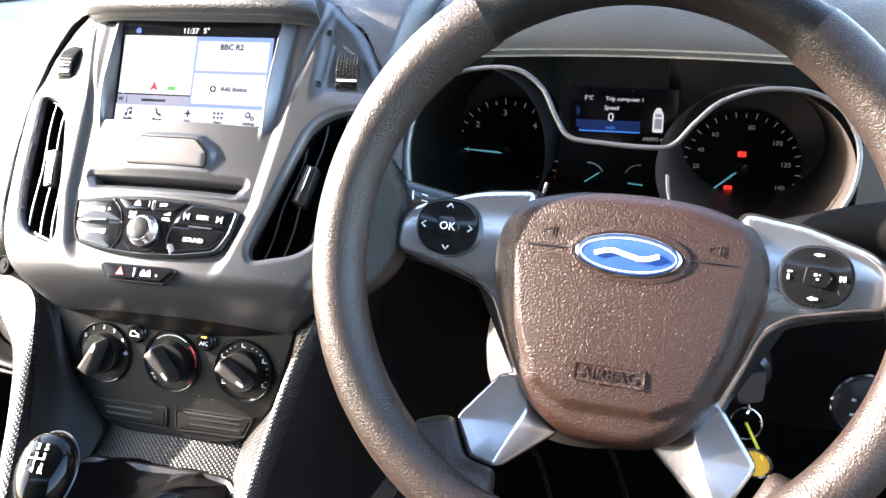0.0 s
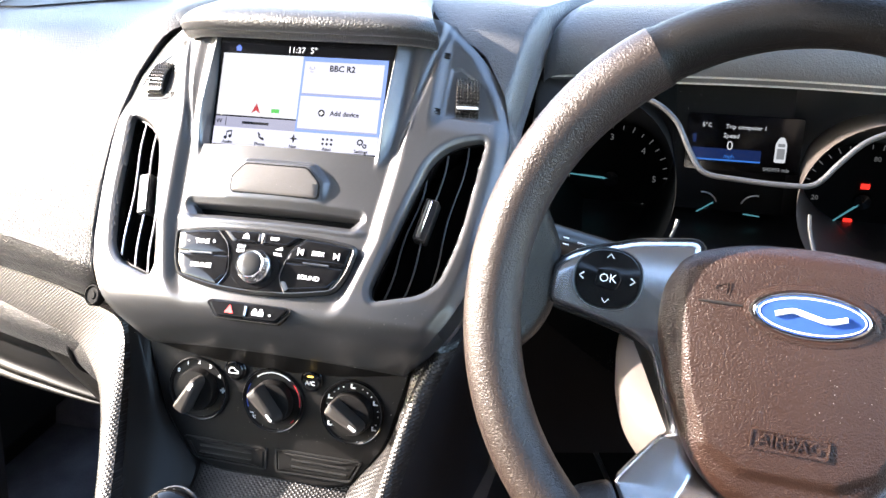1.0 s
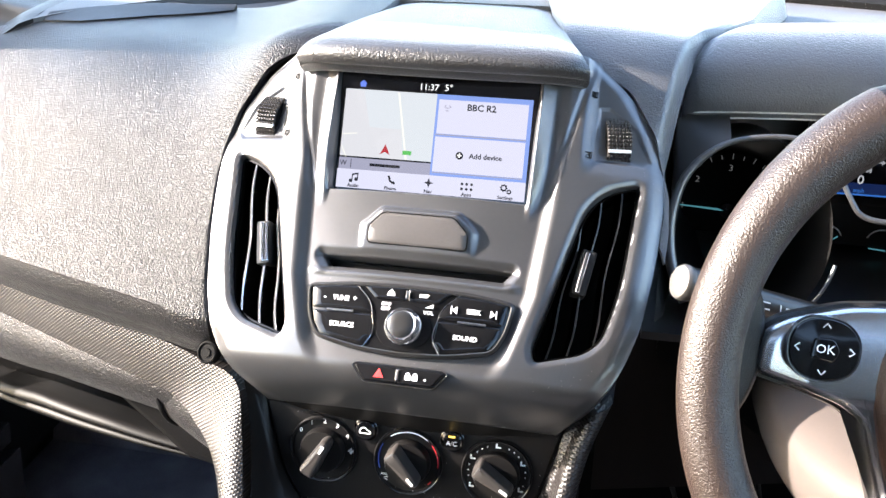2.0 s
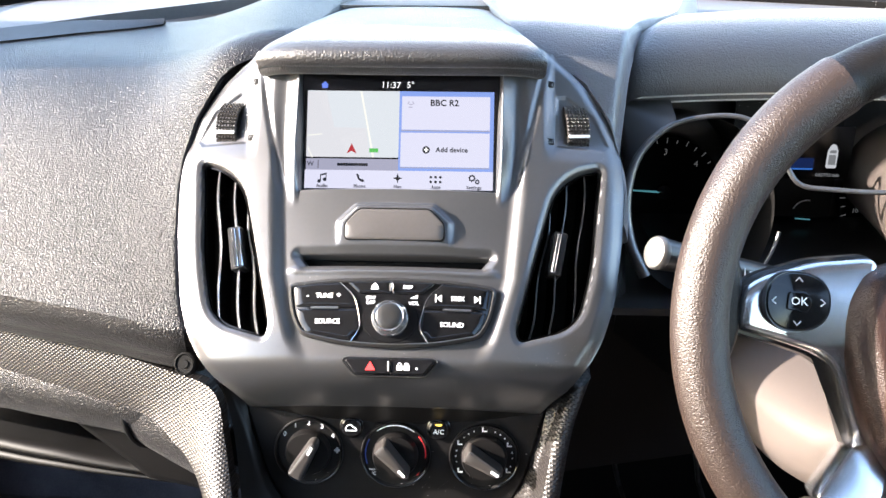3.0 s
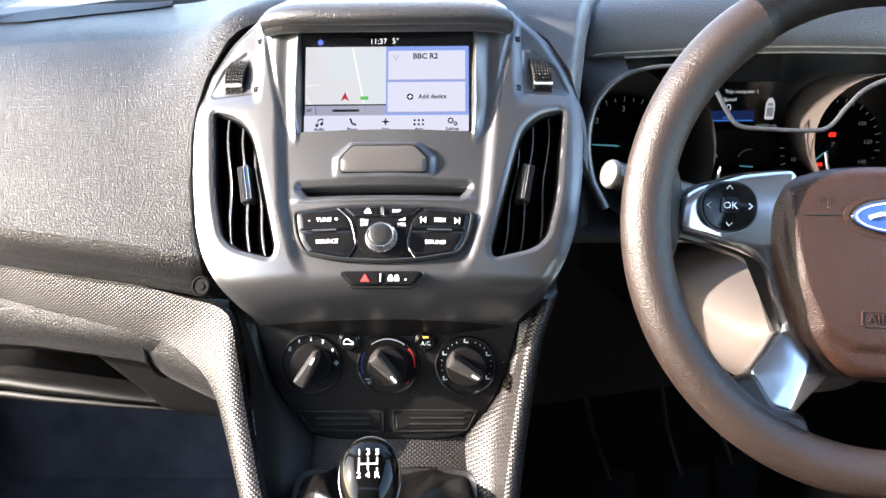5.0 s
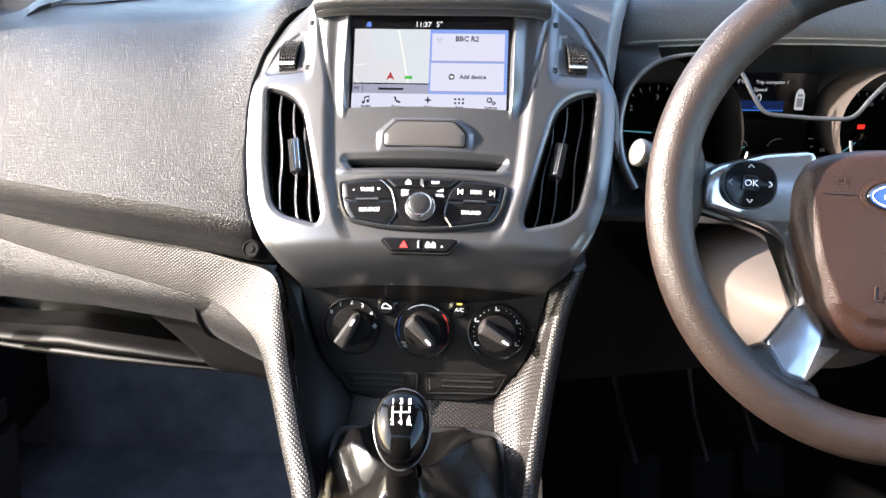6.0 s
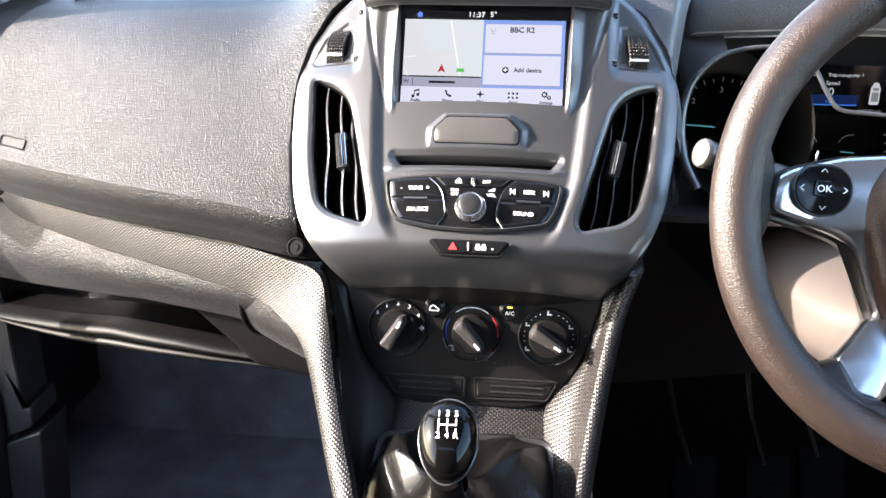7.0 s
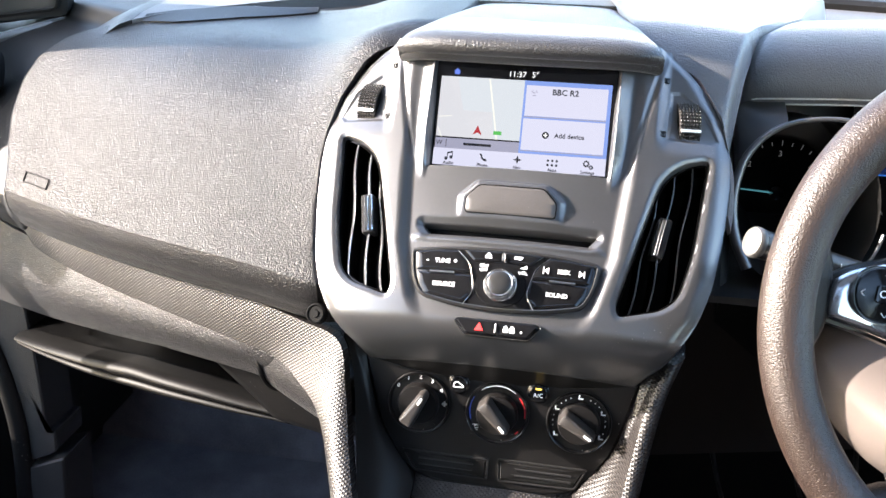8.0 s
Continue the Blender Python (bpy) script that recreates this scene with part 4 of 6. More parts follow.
def gear(cx, cy, r):
    pts = []
    for k in range(32):
        rr = r * (1.0 if k % 4 < 2 else 0.78)
        pts.append((cx + rr * math.cos(2 * math.pi * k / 32), cy + rr * math.sin(2 * math.pi * k / 32)))
    return pts


blot("settings_icon", [gear(850, 508, 19), gear(877, 526, 13)], L_BLACK)
blot("settings_hole", [disc(850, 508, 9), disc(877, 526, 5)], L_LILAC, 5)

# radio controls
radio = thing("radio_panel", STACK, "gloss black radio control panel with a chrome-ringed volume knob", "radio panel")
part("base", plate(RADIO, [(0.0005, -0.004), (0, 0.0012), (0.0012, 0.0022)], face), GLOSS, radio)
part("base_rim", hoop(inset(RADIO, 0.0002), [(0, 0.0016), (0.0018, 0.0034), (0.0026, 0.0030), (0.0026, 0.0016)], face), SMOOTH_DARK, radio)
BUTTON_SHAPES = {
    "tune_key": [(-0.0645, 0.0225), (-0.0625, 0.0090), (-0.0212, 0.0085), (-0.0236, 0.0150), (-0.0325, 0.0248), (-0.050, 0.0242)],
    "source_key": [(-0.0620, 0.0075), (-0.0600, 0.0000), (-0.0545, -0.0080), (-0.0250, -0.0133), (-0.0200, -0.0060), (-0.0215, 0.0072)],
    "eject_key": [(-0.0290, 0.0257), (-0.0205, 0.0180), (-0.0010, 0.0180), (-0.0005, 0.0264)],
    "display_key": [(0.0005, 0.0264), (0.0010, 0.0180), (0.0205, 0.0180), (0.0290, 0.0257)],
    "seek_key": [(0.0645, 0.0225), (0.0625, 0.0090), (0.0212, 0.0085), (0.0236, 0.0150), (0.0325, 0.0248), (0.050, 0.0242)],
    "sound_key": [(0.0620, 0.0075), (0.0600, 0.0000), (0.0545, -0.0080), (0.0250, -0.0133), (0.0200, -0.0060), (0.0215, 0.0072)],
}
radio_keys = {}
for name, pts in BUTTON_SHAPES.items():
    radio_keys[name] = part(name, plate(rounded(pts, 0.0014, 3), [(0, 0.001), (0, 0.0029), (0.0005, 0.0033)], face, dome=0.0004), GLOSS, radio)
part("knob_surround", plate(oval(0, 0.0012, 0.0190, 0.0160, 28), [(0, 0.001), (0.001, 0.0027)], face), GLOSS, radio)
EDGES = [(0.0335, 0.0252, 0), (0.0245, 0.0165, 0), (0.0212, 0.0075, 0), (0.0195, -0.0040, 0), (0.0250, -0.0140, 0)]
for s in (-1, 1):
    part("key_edge", tube([face(s * p.x, p.y, 0.0031) for p in smooth_path(EDGES, 5)], 0.0003, 6), CHROME, radio, "thin chrome key edge")
knob = part("volume_knob", moved(lathe([(0.0118, 0.002), (0.0118, 0.005), (0.0108, 0.0062), (0.0102, 0.0105), (0.0094, 0.0118), (0.0084, 0.0114)], 40), Matrix.Translation((0, 0.0016, 0))), SPOKE, radio, "chrome volume knob")
part("knob_cap", moved(lathe([(0.0086, 0.010), (0.0083, 0.0120), (0.0074, 0.0126), (0.003, 0.0129)], 32), Matrix.Translation((0, 0.0016, 0))), SMOOTH_DARK, knob, "black knob cap")
K = 0.0042


def on_key(body, size, x, v, key, h=K):
    return words(body, size, WHITE_INK, radio_keys.get(key) or radio, x, v, h, place=face, bold=0.00003)


on_key("TUNE", 0.0044, -0.0435, 0.0160, "tune_key")
on_key("-", 0.0055, -0.0545, 0.0163, "tune_key")
on_key("+", 0.005, -0.0340, 0.0163, "tune_key")
on_key("SOURCE", 0.0044, -0.0405, -0.0010, "source_key")
on_key("SEEK", 0.0044, 0.0435, 0.0155, "seek_key")
on_key("SOUND", 0.0044, 0.0400, -0.0018, "sound_key")
on_key("DISP", 0.0032, 0.0110, 0.0222, "display_key", 0.0041)
words("ON/", 0.0034, WHITE_INK, radio, -0.0130, 0.0150, 0.0034, place=face)
words("OFF", 0.0034, WHITE_INK, radio, -0.0130, 0.0118, 0.0034, place=face)
words("VOL", 0.0036, WHITE_INK, radio, 0.0150, 0.0118, 0.0034, place=face)


def print_mark(name, polys, parent, material=WHITE_INK, h=K, place=face):
    return part(name, merge(*[plate([Vector(p) for p in q], [(0, h - 0.0005), (0, h + 0.0002)], place, rings=()) for q in polys]), material, parent)


print_mark("volume_mark", [[(0.0125, 0.0150), (0.0175, 0.0150), (0.0175, 0.0175)]], radio, h=0.0036)
print_mark("eject_mark", [[(-0.0130, 0.0222), (-0.0080, 0.0222), (-0.0105, 0.0248)], [(-0.0130, 0.0206), (-0.0080, 0.0206), (-0.0080, 0.0214), (-0.0130, 0.0214)]], radio_keys["eject_key"], h=0.0041)
for s in (-1, 1):
    x = 0.0435 + s * 0.0125
    print_mark("seek_mark", [[(x - s * 0.0020, 0.0130), (x - s * 0.0020, 0.0180), (x + s * 0.0012, 0.0155)], [(x + s * 0.0014, 0.0130), (x + s * 0.0021, 0.0130), (x + s * 0.0021, 0.0180), (x + s * 0.0014, 0.0180)]], radio_keys["seek_key"])
    part("rib", tube([face(s * 0.0430 - 0.009, 0.0081, 0.0040), face(s * 0.0430 + 0.009, 0.0081, 0.0040)], 0.0008, 8), SILVER, radio, "small satin rib")
part("rib", tube([face(0, 0.0195, 0.0048), face(0, 0.0245, 0.0048)], 0.0008, 8), SILVER, radio, "small satin rib")

hazard = thing("hazard_switch_panel", STACK, "gloss black switch bar with red hazard triangle and door lock", "switch panel")
part("base", plate(rounded([(-0.0305, -0.0255), (-0.0215, -0.0358), (0.0235, -0.0358), (0.0320, -0.0255), (0.0290, -0.0232), (-0.0275, -0.0232)], 0.0025, 4), [(0, -0.004), (0, 0.0008), (0.0010, 0.0018)], face), GLOSS, hazard)
part("base_rim", hoop(rounded([(-0.0305, -0.0255), (-0.0215, -0.0358), (0.0235, -0.0358), (0.0320, -0.0255), (0.0290, -0.0232), (-0.0275, -0.0232)], 0.0025, 4), [(-0.0004, 0.0005), (0.0, 0.0016), (0.0010, 0.0010), (0.0010, 0.0)], face), SMOOTH_DARK, hazard)
left_key = part("hazard_key", plate(rounded([(-0.0275, -0.0258), (-0.0205, -0.0342), (0.0, -0.0342), (0.0, -0.0246), (-0.0265, -0.0246)], 0.0015, 3), [(0, 0.0), (0, 0.0024), (0.0006, 0.0030)], face), GLOSS, hazard)
right_key = part("lock_key", plate(rounded([(0.0290, -0.0258), (0.0225, -0.0342), (0.0012, -0.0342), (0.0012, -0.0246), (0.0275, -0.0246)], 0.0015, 3), [(0, 0.0), (0, 0.0024), (0.0006, 0.0030)], face), GLOSS, hazard)
print_mark("triangle", [[(-0.0145, -0.0320), (-0.0080, -0.0320), (-0.01125, -0.0262)]], left_key, RED_INK, 0.0034)
for x in (0.0075, 0.0120):
    part("lock_mark", merge(plate(box_outline(x - 0.0018, -0.0317, x + 0.0018, -0.0288, 0.0003, 2), [(0, 0.002), (0, 0.0036)], face), tube([face(x + 0.0012 * math.cos(a), -0.0288 + 0.0016 * math.sin(a), 0.0034) for a in np.linspace(0, math.pi, 8)], 0.0003, 5)), WHITE_INK, right_key)
part("rib", tube([face(0.0006, -0.0325, 0.0033), face(0.0006, -0.0262, 0.0033)], 0.0008, 8), CHROME, hazard, "small chrome rib")
part("indicator", moved(lathe([(0.0008, 0.002), (0.0008, 0.0032)], 10), Matrix.Translation((0.0185, -0.0305, 0))), GREY_INK, right_key)

# ---- heater panel ----
HEAT = Matrix(((1, 0, 0, 0), (0, 0.2425, -0.9701, -0.079), (0, 0.9701, 0.2425, 0.611), (0, 0, 0, 1)))
heater = thing("heater_panel", HEAT, "dusty black heater panel with three round dials", "heater panel")
part("base", plate(rounded([(-0.112, 0.040), (-0.101, 0.000), (-0.090, -0.040), (-0.068, -0.0740), (-0.045, -0.0815), (0.045, -0.0815), (0.068, -0.0740), (0.090, -0.040), (0.101, 0.000), (0.112, 0.040)], 0.012, 4), [(0, -0.012), (0, -0.002), (0.002, 0.0)]), PANEL_BLACK, heater, "speckled black plastic plate")
for cx, name in ((-0.0605, "fan_dial"), (0.0005, "heat_dial"), (0.0622, "air_dial")):
    cy = -0.0190 if cx < 0 else -0.0198
    d = thing(name, Matrix.Translation((cx, cy, 0)), "", "")
    d.parent = heater
    tagged(d, "black rotary dial with a raised grip")
    part("bezel_ring", lathe([(0.0245, -0.002), (0.0245, 0.0010), (0.0236, 0.0022), (0.0224, 0.0016), (0.0218, 0.0004), (0.0, 0.0004)], 48), PANEL_BLACK, d)
    part("ring_edge", hoop(oval(0, 0, 0.0240, 0.0240, 48), [(0, 0.0014), (0.0003, 0.0025), (0.0007, 0.0023), (0.0006, 0.0010)]), GLOSS, d)
    part("skirt", lathe([(0.0160, 0.0), (0.0158, 0.0050), (0.0148, 0.0075), (0.0, 0.0080)], 40), PANEL_BLACK, d)
    turn = 60 if cx < 0 else (-47 if cx < 0.03 else -31)
    grip = plate(rounded([(-0.0155, -0.0062), (0.0125, -0.0038), (0.0155, 0.0), (0.0125, 0.0038), (-0.0155, 0.0062)], 0.0035, 4), [(0, 0.004), (0.0004, 0.0165), (0.0014, 0.0195), (0.0030, 0.0202)])
    g = part("grip", moved(grip, pose(0, 0, 0, 0, 0, turn)), GRIP, d)
    part("pointer", moved(plate(box_outline(0.0055, -0.0009, 0.0115, 0.0009, 0.0004, 2), [(0, 0.0195), (0, 0.0208)]), pose(0, 0, 0, 0, 0, turn)), WHITE_INK, g, "white pointer")
    if name == "fan_dial":
        for a, ch in ((144, "0"), (116, "1"), (89, "2"), (62, "3"), (34, "4")):
            words(ch, 0.0048, WHITE_INK, d, 0.0206 * math.cos(radians(a)), 0.0206 * math.sin(radians(a)), 0.0008)
        part("fan_mark", merge(*[moved(plate(oval(0.0012, 0, 0.0011, 0.0008, 8), [(0, 0), (0, 0.001)], rings=()), pose(0.0200, 0.0010, 0, 0, 0, k * 90)) for k in range(4)]), GREY_INK, d)
    elif name == "heat_dial":
        for a0, a1, mat in ((52, 128, WHITE_INK), (150, 200, BLUE_INK), (40, -6, RED_INK), (-38, -46, RED_INK)):
            part("scale_arc", tube([(0.0211 * math.cos(radians(a0 + (a1 - a0) * k / 14)), 0.0211 * math.sin(radians(a0 + (a1 - a0) * k / 14)), 0.0008) for k in range(15)], [0.0004] * 15, 5), mat, d)
        words("A/C", 0.0034, WHITE_INK, d, -0.0165, -0.0145, 0.0008)
        words("MAX", 0.0020, WHITE_INK, d, -0.0165, -0.0115, 0.0008)
    else:
        part("scale_dots", merge(*[plate(oval(0.0196 * math.cos(radians(a)), 0.0196 * math.sin(radians(a)), 0.00045, 0.00045, 8), [(0, 0), (0, 0.0011)], rings=()) for a in (-2, 10, 44, 56, 68, 112, 124, 136, 168, 180, 192, -20)]), WHITE_INK, d)
        for a in (28, 90, 150, 212, -30):
            c = Vector((0.0196 * math.cos(radians(a)), 0.0196 * math.sin(radians(a))))
            part("air_mark", merge(plate(oval(c.x - 0.0012, c.y + 0.0010, 0.0007, 0.0007, 8), [(0, 0), (0, 0.0011)], rings=()), plate(box_outline(c.x - 0.0018, c.y - 0.0016, c.x - 0.0007, c.y + 0.0004, 0.0002, 1), [(0, 0), (0, 0.0011)], rings=()), plate(box_outline(c.x - 0.0007, c.y - 0.0016, c.x + 0.0018, c.y - 0.0007, 0.0002, 1), [(0, 0), (0, 0.0011)], rings=())), WHITE_INK, d)
for cx, name in ((-0.0300, "recirculation_button"), (0.0306, "cooling_button")):
    b = part(name, moved(lathe([(0.0084, -0.001), (0.0084, 0.0015), (0.0078, 0.0020), (0.0072, 0.0010), (0.0070, 0.0035), (0.0062, 0.0042), (0.0, 0.0044)], 28), Matrix.Translation((cx, 0.0, 0))), GLOSS, heater, "small round black button")
    if cx > 0:
        words("A/C", 0.0046, WHITE_INK, b, cx, -0.0014, 0.0046)
        part("lamp", plate(box_outline(cx - 0.0022, 0.0030, cx + 0.0022, 0.0042, 0.0003, 2), [(0, 0.003), (0, 0.0048)]), glow("amber_lamp", (1.0, 0.62, 0.1), 0.5), b, "lit amber lamp")
    else:
        part("car_mark", hoop(rounded([(cx - 0.0042, -0.0022), (cx + 0.0042, -0.0022), (cx + 0.0036, 0.0002), (cx + 0.0016, 0.0008), (cx, 0.0026), (cx - 0.0026, 0.0022), (cx - 0.0040, 0.0004)], 0.0008, 2), [(0, 0.0042), (0.0006, 0.0042), (0.0006, 0.0047), (0, 0.0047)]), WHITE_INK, b)
for pts in ([(-0.0720, -0.0570), (-0.0620, -0.0735), (-0.0040, -0.0745), (-0.0035, -0.0570)], [(0.0720, -0.0560), (0.0630, -0.0735), (0.0040, -0.0745), (0.0030, -0.0560)]):
    t = part("blank_switch", hoop(rounded(pts, 0.002, 3), [(0, 0.0), (0.0002, 0.0015), (0.0012, 0.0015), (0.0016, 0.0)]), SMOOTH_DARK, heater)
    o = rounded(pts, 0.002, 3)
    part("pad_face", plate(inset(o, 0.0022), [(0, -0.001), (0, 0.0009), (0.0008, 0.0016)]), DARK, t)
    x0, x1 = min(p[0] for p in pts) + 0.010, max(p[0] for p in pts) - 0.010
    part("groove", merge(*[tube([(x0 + 0.004, y, 0.0019), (x1 - 0.002, y, 0.0019)], 0.0008, 6) for y in (-0.0625, -0.0675)]), SMOOTH_DARK, t)

# ---- gear lever ----
lever = thing("gear_lever", pose(0, -0.225, 0.46), "black gear lever with a gloss shift knob and chrome ring", "gear lever")
KN = pose(0.0005, -0.010, 0.1305, 42, 0, 2) @ Matrix.Scale(0.93, 4)


def knob_shape(u, v):
    a, b = 2 * math.pi * u, math.pi * (v - 0.5)
    r = math.cos(b) ** 0.8
    y = math.sin(b)
    return KN @ Vector((0.0212 * r * math.cos(a) * (1.0 + 0.10 * y), 0.0290 * y, 0.0165 * r * math.sin(a)))


part("knob", grid(knob_shape, 40, 24, True), KNOB_BLACK, lever, "gloss black shift knob")
part("knob_ring", tube([KN @ Vector((0.0212 * math.cos(2 * math.pi * k / 40) * (1 + 0.10 * math.sin(2 * math.pi * k / 40)), 0.0310 * math.sin(2 * math.pi * k / 40), -0.002)) for k in range(40)], 0.0007, 8, True), SILVER, lever, "chrome ring")
plate_marks = thing("shift_pattern", KN @ Matrix.Translation((0, 0.007, 0.0166)), "", "")
plate_marks.parent = lever
for k, (top, low) in enumerate((("1", "2"), ("3", "4"), ("5", "R"))):
    x = (k - 1) * 0.0062
    words(top, 0.0062, WHITE_INK, plate_marks, x, 0.0084, 0.0002 - abs(x) * 0.08, bold=0.0001)
    words(low, 0.0062, WHITE_INK, plate_marks, x, -0.0072, 0.0002 - abs(x) * 0.08, bold=0.0001)
part("gate_lines", merge(*[plate(box_outline(a - 0.0005, b, c + 0.0005, d, 0.0001, 1), [(0, -0.001), (0, 0.0004)], rings=()) for a, b, c, d in ((-0.0062, -0.0040, -0.0062, 0.0048), (0, -0.0040, 0, 0.0048), (0.0062, 0.0, 0.0062, 0.0048), (-0.0062, -0.0000, 0.0062, 0.0009), (0.0062, -0.0040, 0.0062, -0.0022))]), WHITE_INK, plate_marks)
part("neck", tube([(0, 0.0, 0.03), (0, -0.006, 0.07), (0, -0.016, 0.105)], [0.020, 0.013, 0.0105], 20), LEATHER, lever)


# folds of the boot: direction, half width, height, twist towards the neck
FOLDS = [(28, 26, 1.1, 25), (62, 18, 0.5, -20), (118, 24, 0.7, 30), (160, 26, 1.2, -30), (205, 20, 0.9, 25), (250, 28, 0.8, -20), (300, 24, 0.9, 30), (342, 20, 1.0, -25)]


def boot(u, v):
    """A loose leather boot: square at its foot, gathered at its neck, with hanging folds."""
    a = 2 * math.pi * u
    c, s = math.cos(a), math.sin(a)
    q = 1 / max(abs(c), abs(s)) ** 0.8
    reach = (1 - v) ** 0.85
    deg = math.degrees(a)
    fold = 0.0
    for at, wide, tall, twist in FOLDS:
        away = abs((deg - at - twist * v + 180) % 360 - 180)
        fold += tall * max(0.0, 1 - away / wide) ** 1.1
    fold += 0.10 * math.sin(5 * a + 7 * v) - 0.12 * abs(math.sin(3.5 * a - 5 * v))
    swell = math.sin(math.pi * min(1.0, v * 1.05)) ** 0.7
    r = (0.062 * q * reach + 0.013) * (1 + 0.06 * fold * swell * (1 - 0.7 * v))
    x, y = r * c, r * s * (1.12 - 0.12 * v)
    lift = 0.034 * math.sin(math.pi / 2 * min(1.0, v * 1.25)) + 0.046 * v ** 4 + 0.023 * fold * swell * (1 - 0.75 * v)
    return (x, 0.030 + y - 0.030 * v, 0.020 + lift + 0.46 * (y * (1 - v * 0.6)) - 0.012 * v)


part("boot", grid(boot, 220, 60, True), LEATHER, lever, "creased black leather boot", angle=80)
part("boot_frame", moved(hoop(rounded([(-0.077, -0.085), (0.077, -0.085), (0.073, 0.086), (-0.073, 0.086)], 0.020, 5), [(0, -0.004), (0, 0.005), (0.003, 0.008), (0.007, 0.006), (0.008, -0.004)]), pose(0, 0.030, 0.018, 26, 0, 0)), SMOOTH_DARK, lever)


# ---- steering wheel ----
WHEEL = Matrix.Translation((0.350, -0.128, 0.729)) @ pose(0, 0, 0, 64.7, 0, 0) @ pose(0, 0, 0, 0, 0, -2.3)
wheel = thing("steering_wheel", WHEEL, "grained black steering wheel with silver spokes and brown-black airbag cover", "steering wheel")
RC, RR = Vector((-0.0065, -0.0069, 0.0275)), 0.1620


def rim(u, v):
    """The rim, thicker at the grips beside the spokes and below the seams."""
    a, b = 2 * math.pi * u, 2 * math.pi * v
    deg = math.degrees(a) % 360
    grip = 1.0 + 0.10 * math.exp(-(((deg - 52) / 22) ** 2)) + 0.10 * math.exp(-(((deg - 128) / 22) ** 2))
    top = 1.0 - 0.07 * (56 < deg < 124)
    r = 0.0155 * grip * top
    flat_in = 1.0 + 0.04 * math.cos(b) ** 2
    return RC + Vector(((RR + r * flat_in * math.cos(b)) * math.cos(a), (RR + r * flat_in * math.cos(b)) * math.sin(a), r * 1.05 * math.sin(b)))


part("rim_grip", grid(lambda u, v: rim((124 + 292 * u) / 360, v), 170, 30), RIM, wheel, "grained grey-brown rim", angle=80)
part("rim_top", grid(lambda u, v: rim((56 + 68 * u) / 360, v), 44, 30), RIM_TOP, wheel, "smoother upper rim, darkened for shade", angle=80)
for deg in (56, 124):
    sign = 1 if deg < 90 else -1
    ring = []
    for b in np.linspace(0, 2 * math.pi, 41)[:-1]:
        a = radians(deg - sign * 11 * max(0.0, math.sin(b)) ** 2)
        ring.append(RC + Vector(((RR + 0.0168 * math.cos(b)) * math.cos(a), (RR + 0.0168 * math.cos(b)) * math.sin(a), 0.0170 * math.sin(b))))
    part("rim_seam", tube(ring, 0.0007, 6, True), RIM_TOP, wheel, "pointed moulded seam round the rim")


HUB_R = [(0.0, 0.0365), (0.038, 0.0345), (0.068, 0.0250), (0.0800, 0.0100), (0.0815, -0.0120), (0.0680, -0.0540), (0.0515, -0.0900), (0.0290, -0.1085), (0.0, -0.1120)]
HUB_OUT = rounded([(x, y) for x, y in HUB_R] + [(-x, y) for x, y in HUB_R[-2:0:-1]], 0.016, 5)[::-1]


FIELD = [Vector(p) for p in ((-0.075, 0.06), (-0.0660, 0.000), (-0.0570, -0.045), (-0.0440, -0.076), (-0.0240, -0.0865), (0.0240, -0.0865), (0.0440, -0.076), (0.0570, -0.045), (0.0660, 0.000), (0.075, 0.06))]


def hub_place(x, y, h):
    d = float(sdf(np.array(x), np.array(y), FIELD))
    raised = 0.0026 * float(step(0.006, -0.002, np.array(d))) - 0.0018 * math.exp(-((d - 0.005) / 0.0026) ** 2) * float(step(-0.082, -0.066, np.array(y))) * float(step(-0.004, -0.036, np.array(y)))
    return Vector((x, y, h + 0.0065 + raised - 0.42 * x * x - 0.35 * (y + 0.03) ** 2 + 0.03 * max(0.0, -y - 0.02)))


part("airbag_cover", plate(even(HUB_OUT, 170), [(0.006, -0.040), (0.0, -0.020), (0.0, -0.008), (0.0010, -0.0045), (0.0028, -0.0010), (0.0050, 0.0016), (0.0078, 0.0033), (0.0105, 0.004)], hub_place, dome=0.002, rings=[*np.linspace(0.985, 0.62, 34), 0.5, 0.35, 0.2]), HUB, wheel, "brown-black grained airbag cover", angle=75)
for s in (1, -1):
    part("horn_line", tube([hub_place(s * x, 0.0010 + 0.0006 * s, 0.0052) for x in (0.0345, 0.042, 0.050, 0.0585)], [0.0005, 0.0009, 0.0008, 0.0004], 6), SMOOTH_DARK, wheel, "dark moulded line")
    part("horn_mark", merge(tube([hub_place(s * 0.047 + dx, 0.0085 + dy, 0.0050) for dx, dy in ((-0.003, 0.001), (0.003, 0.003), (0.003, -0.003), (-0.003, -0.001))], 0.0003, 5, True), tube([hub_place(s * 0.047 + 0.0048, 0.0085 + dy, 0.0050) for dy in (-0.0035, 0.0035)], 0.0003, 5)), HUB, wheel)
# oval badge in a shallow seat, its emblem reduced to a plain wave


def on_badge(x, y, h):
    return Vector((x, y, h + 0.0100 - 0.4 * x * x))


part("badge_seat", hoop(oval(0.0005, 0.0, 0.0350, 0.0165, 48), [(0, 0.002), (0.0004, 0.0052), (0.0030, 0.0056), (0.0044, 0.0044), (0.0044, 0.002)], on_badge), HUB, wheel)
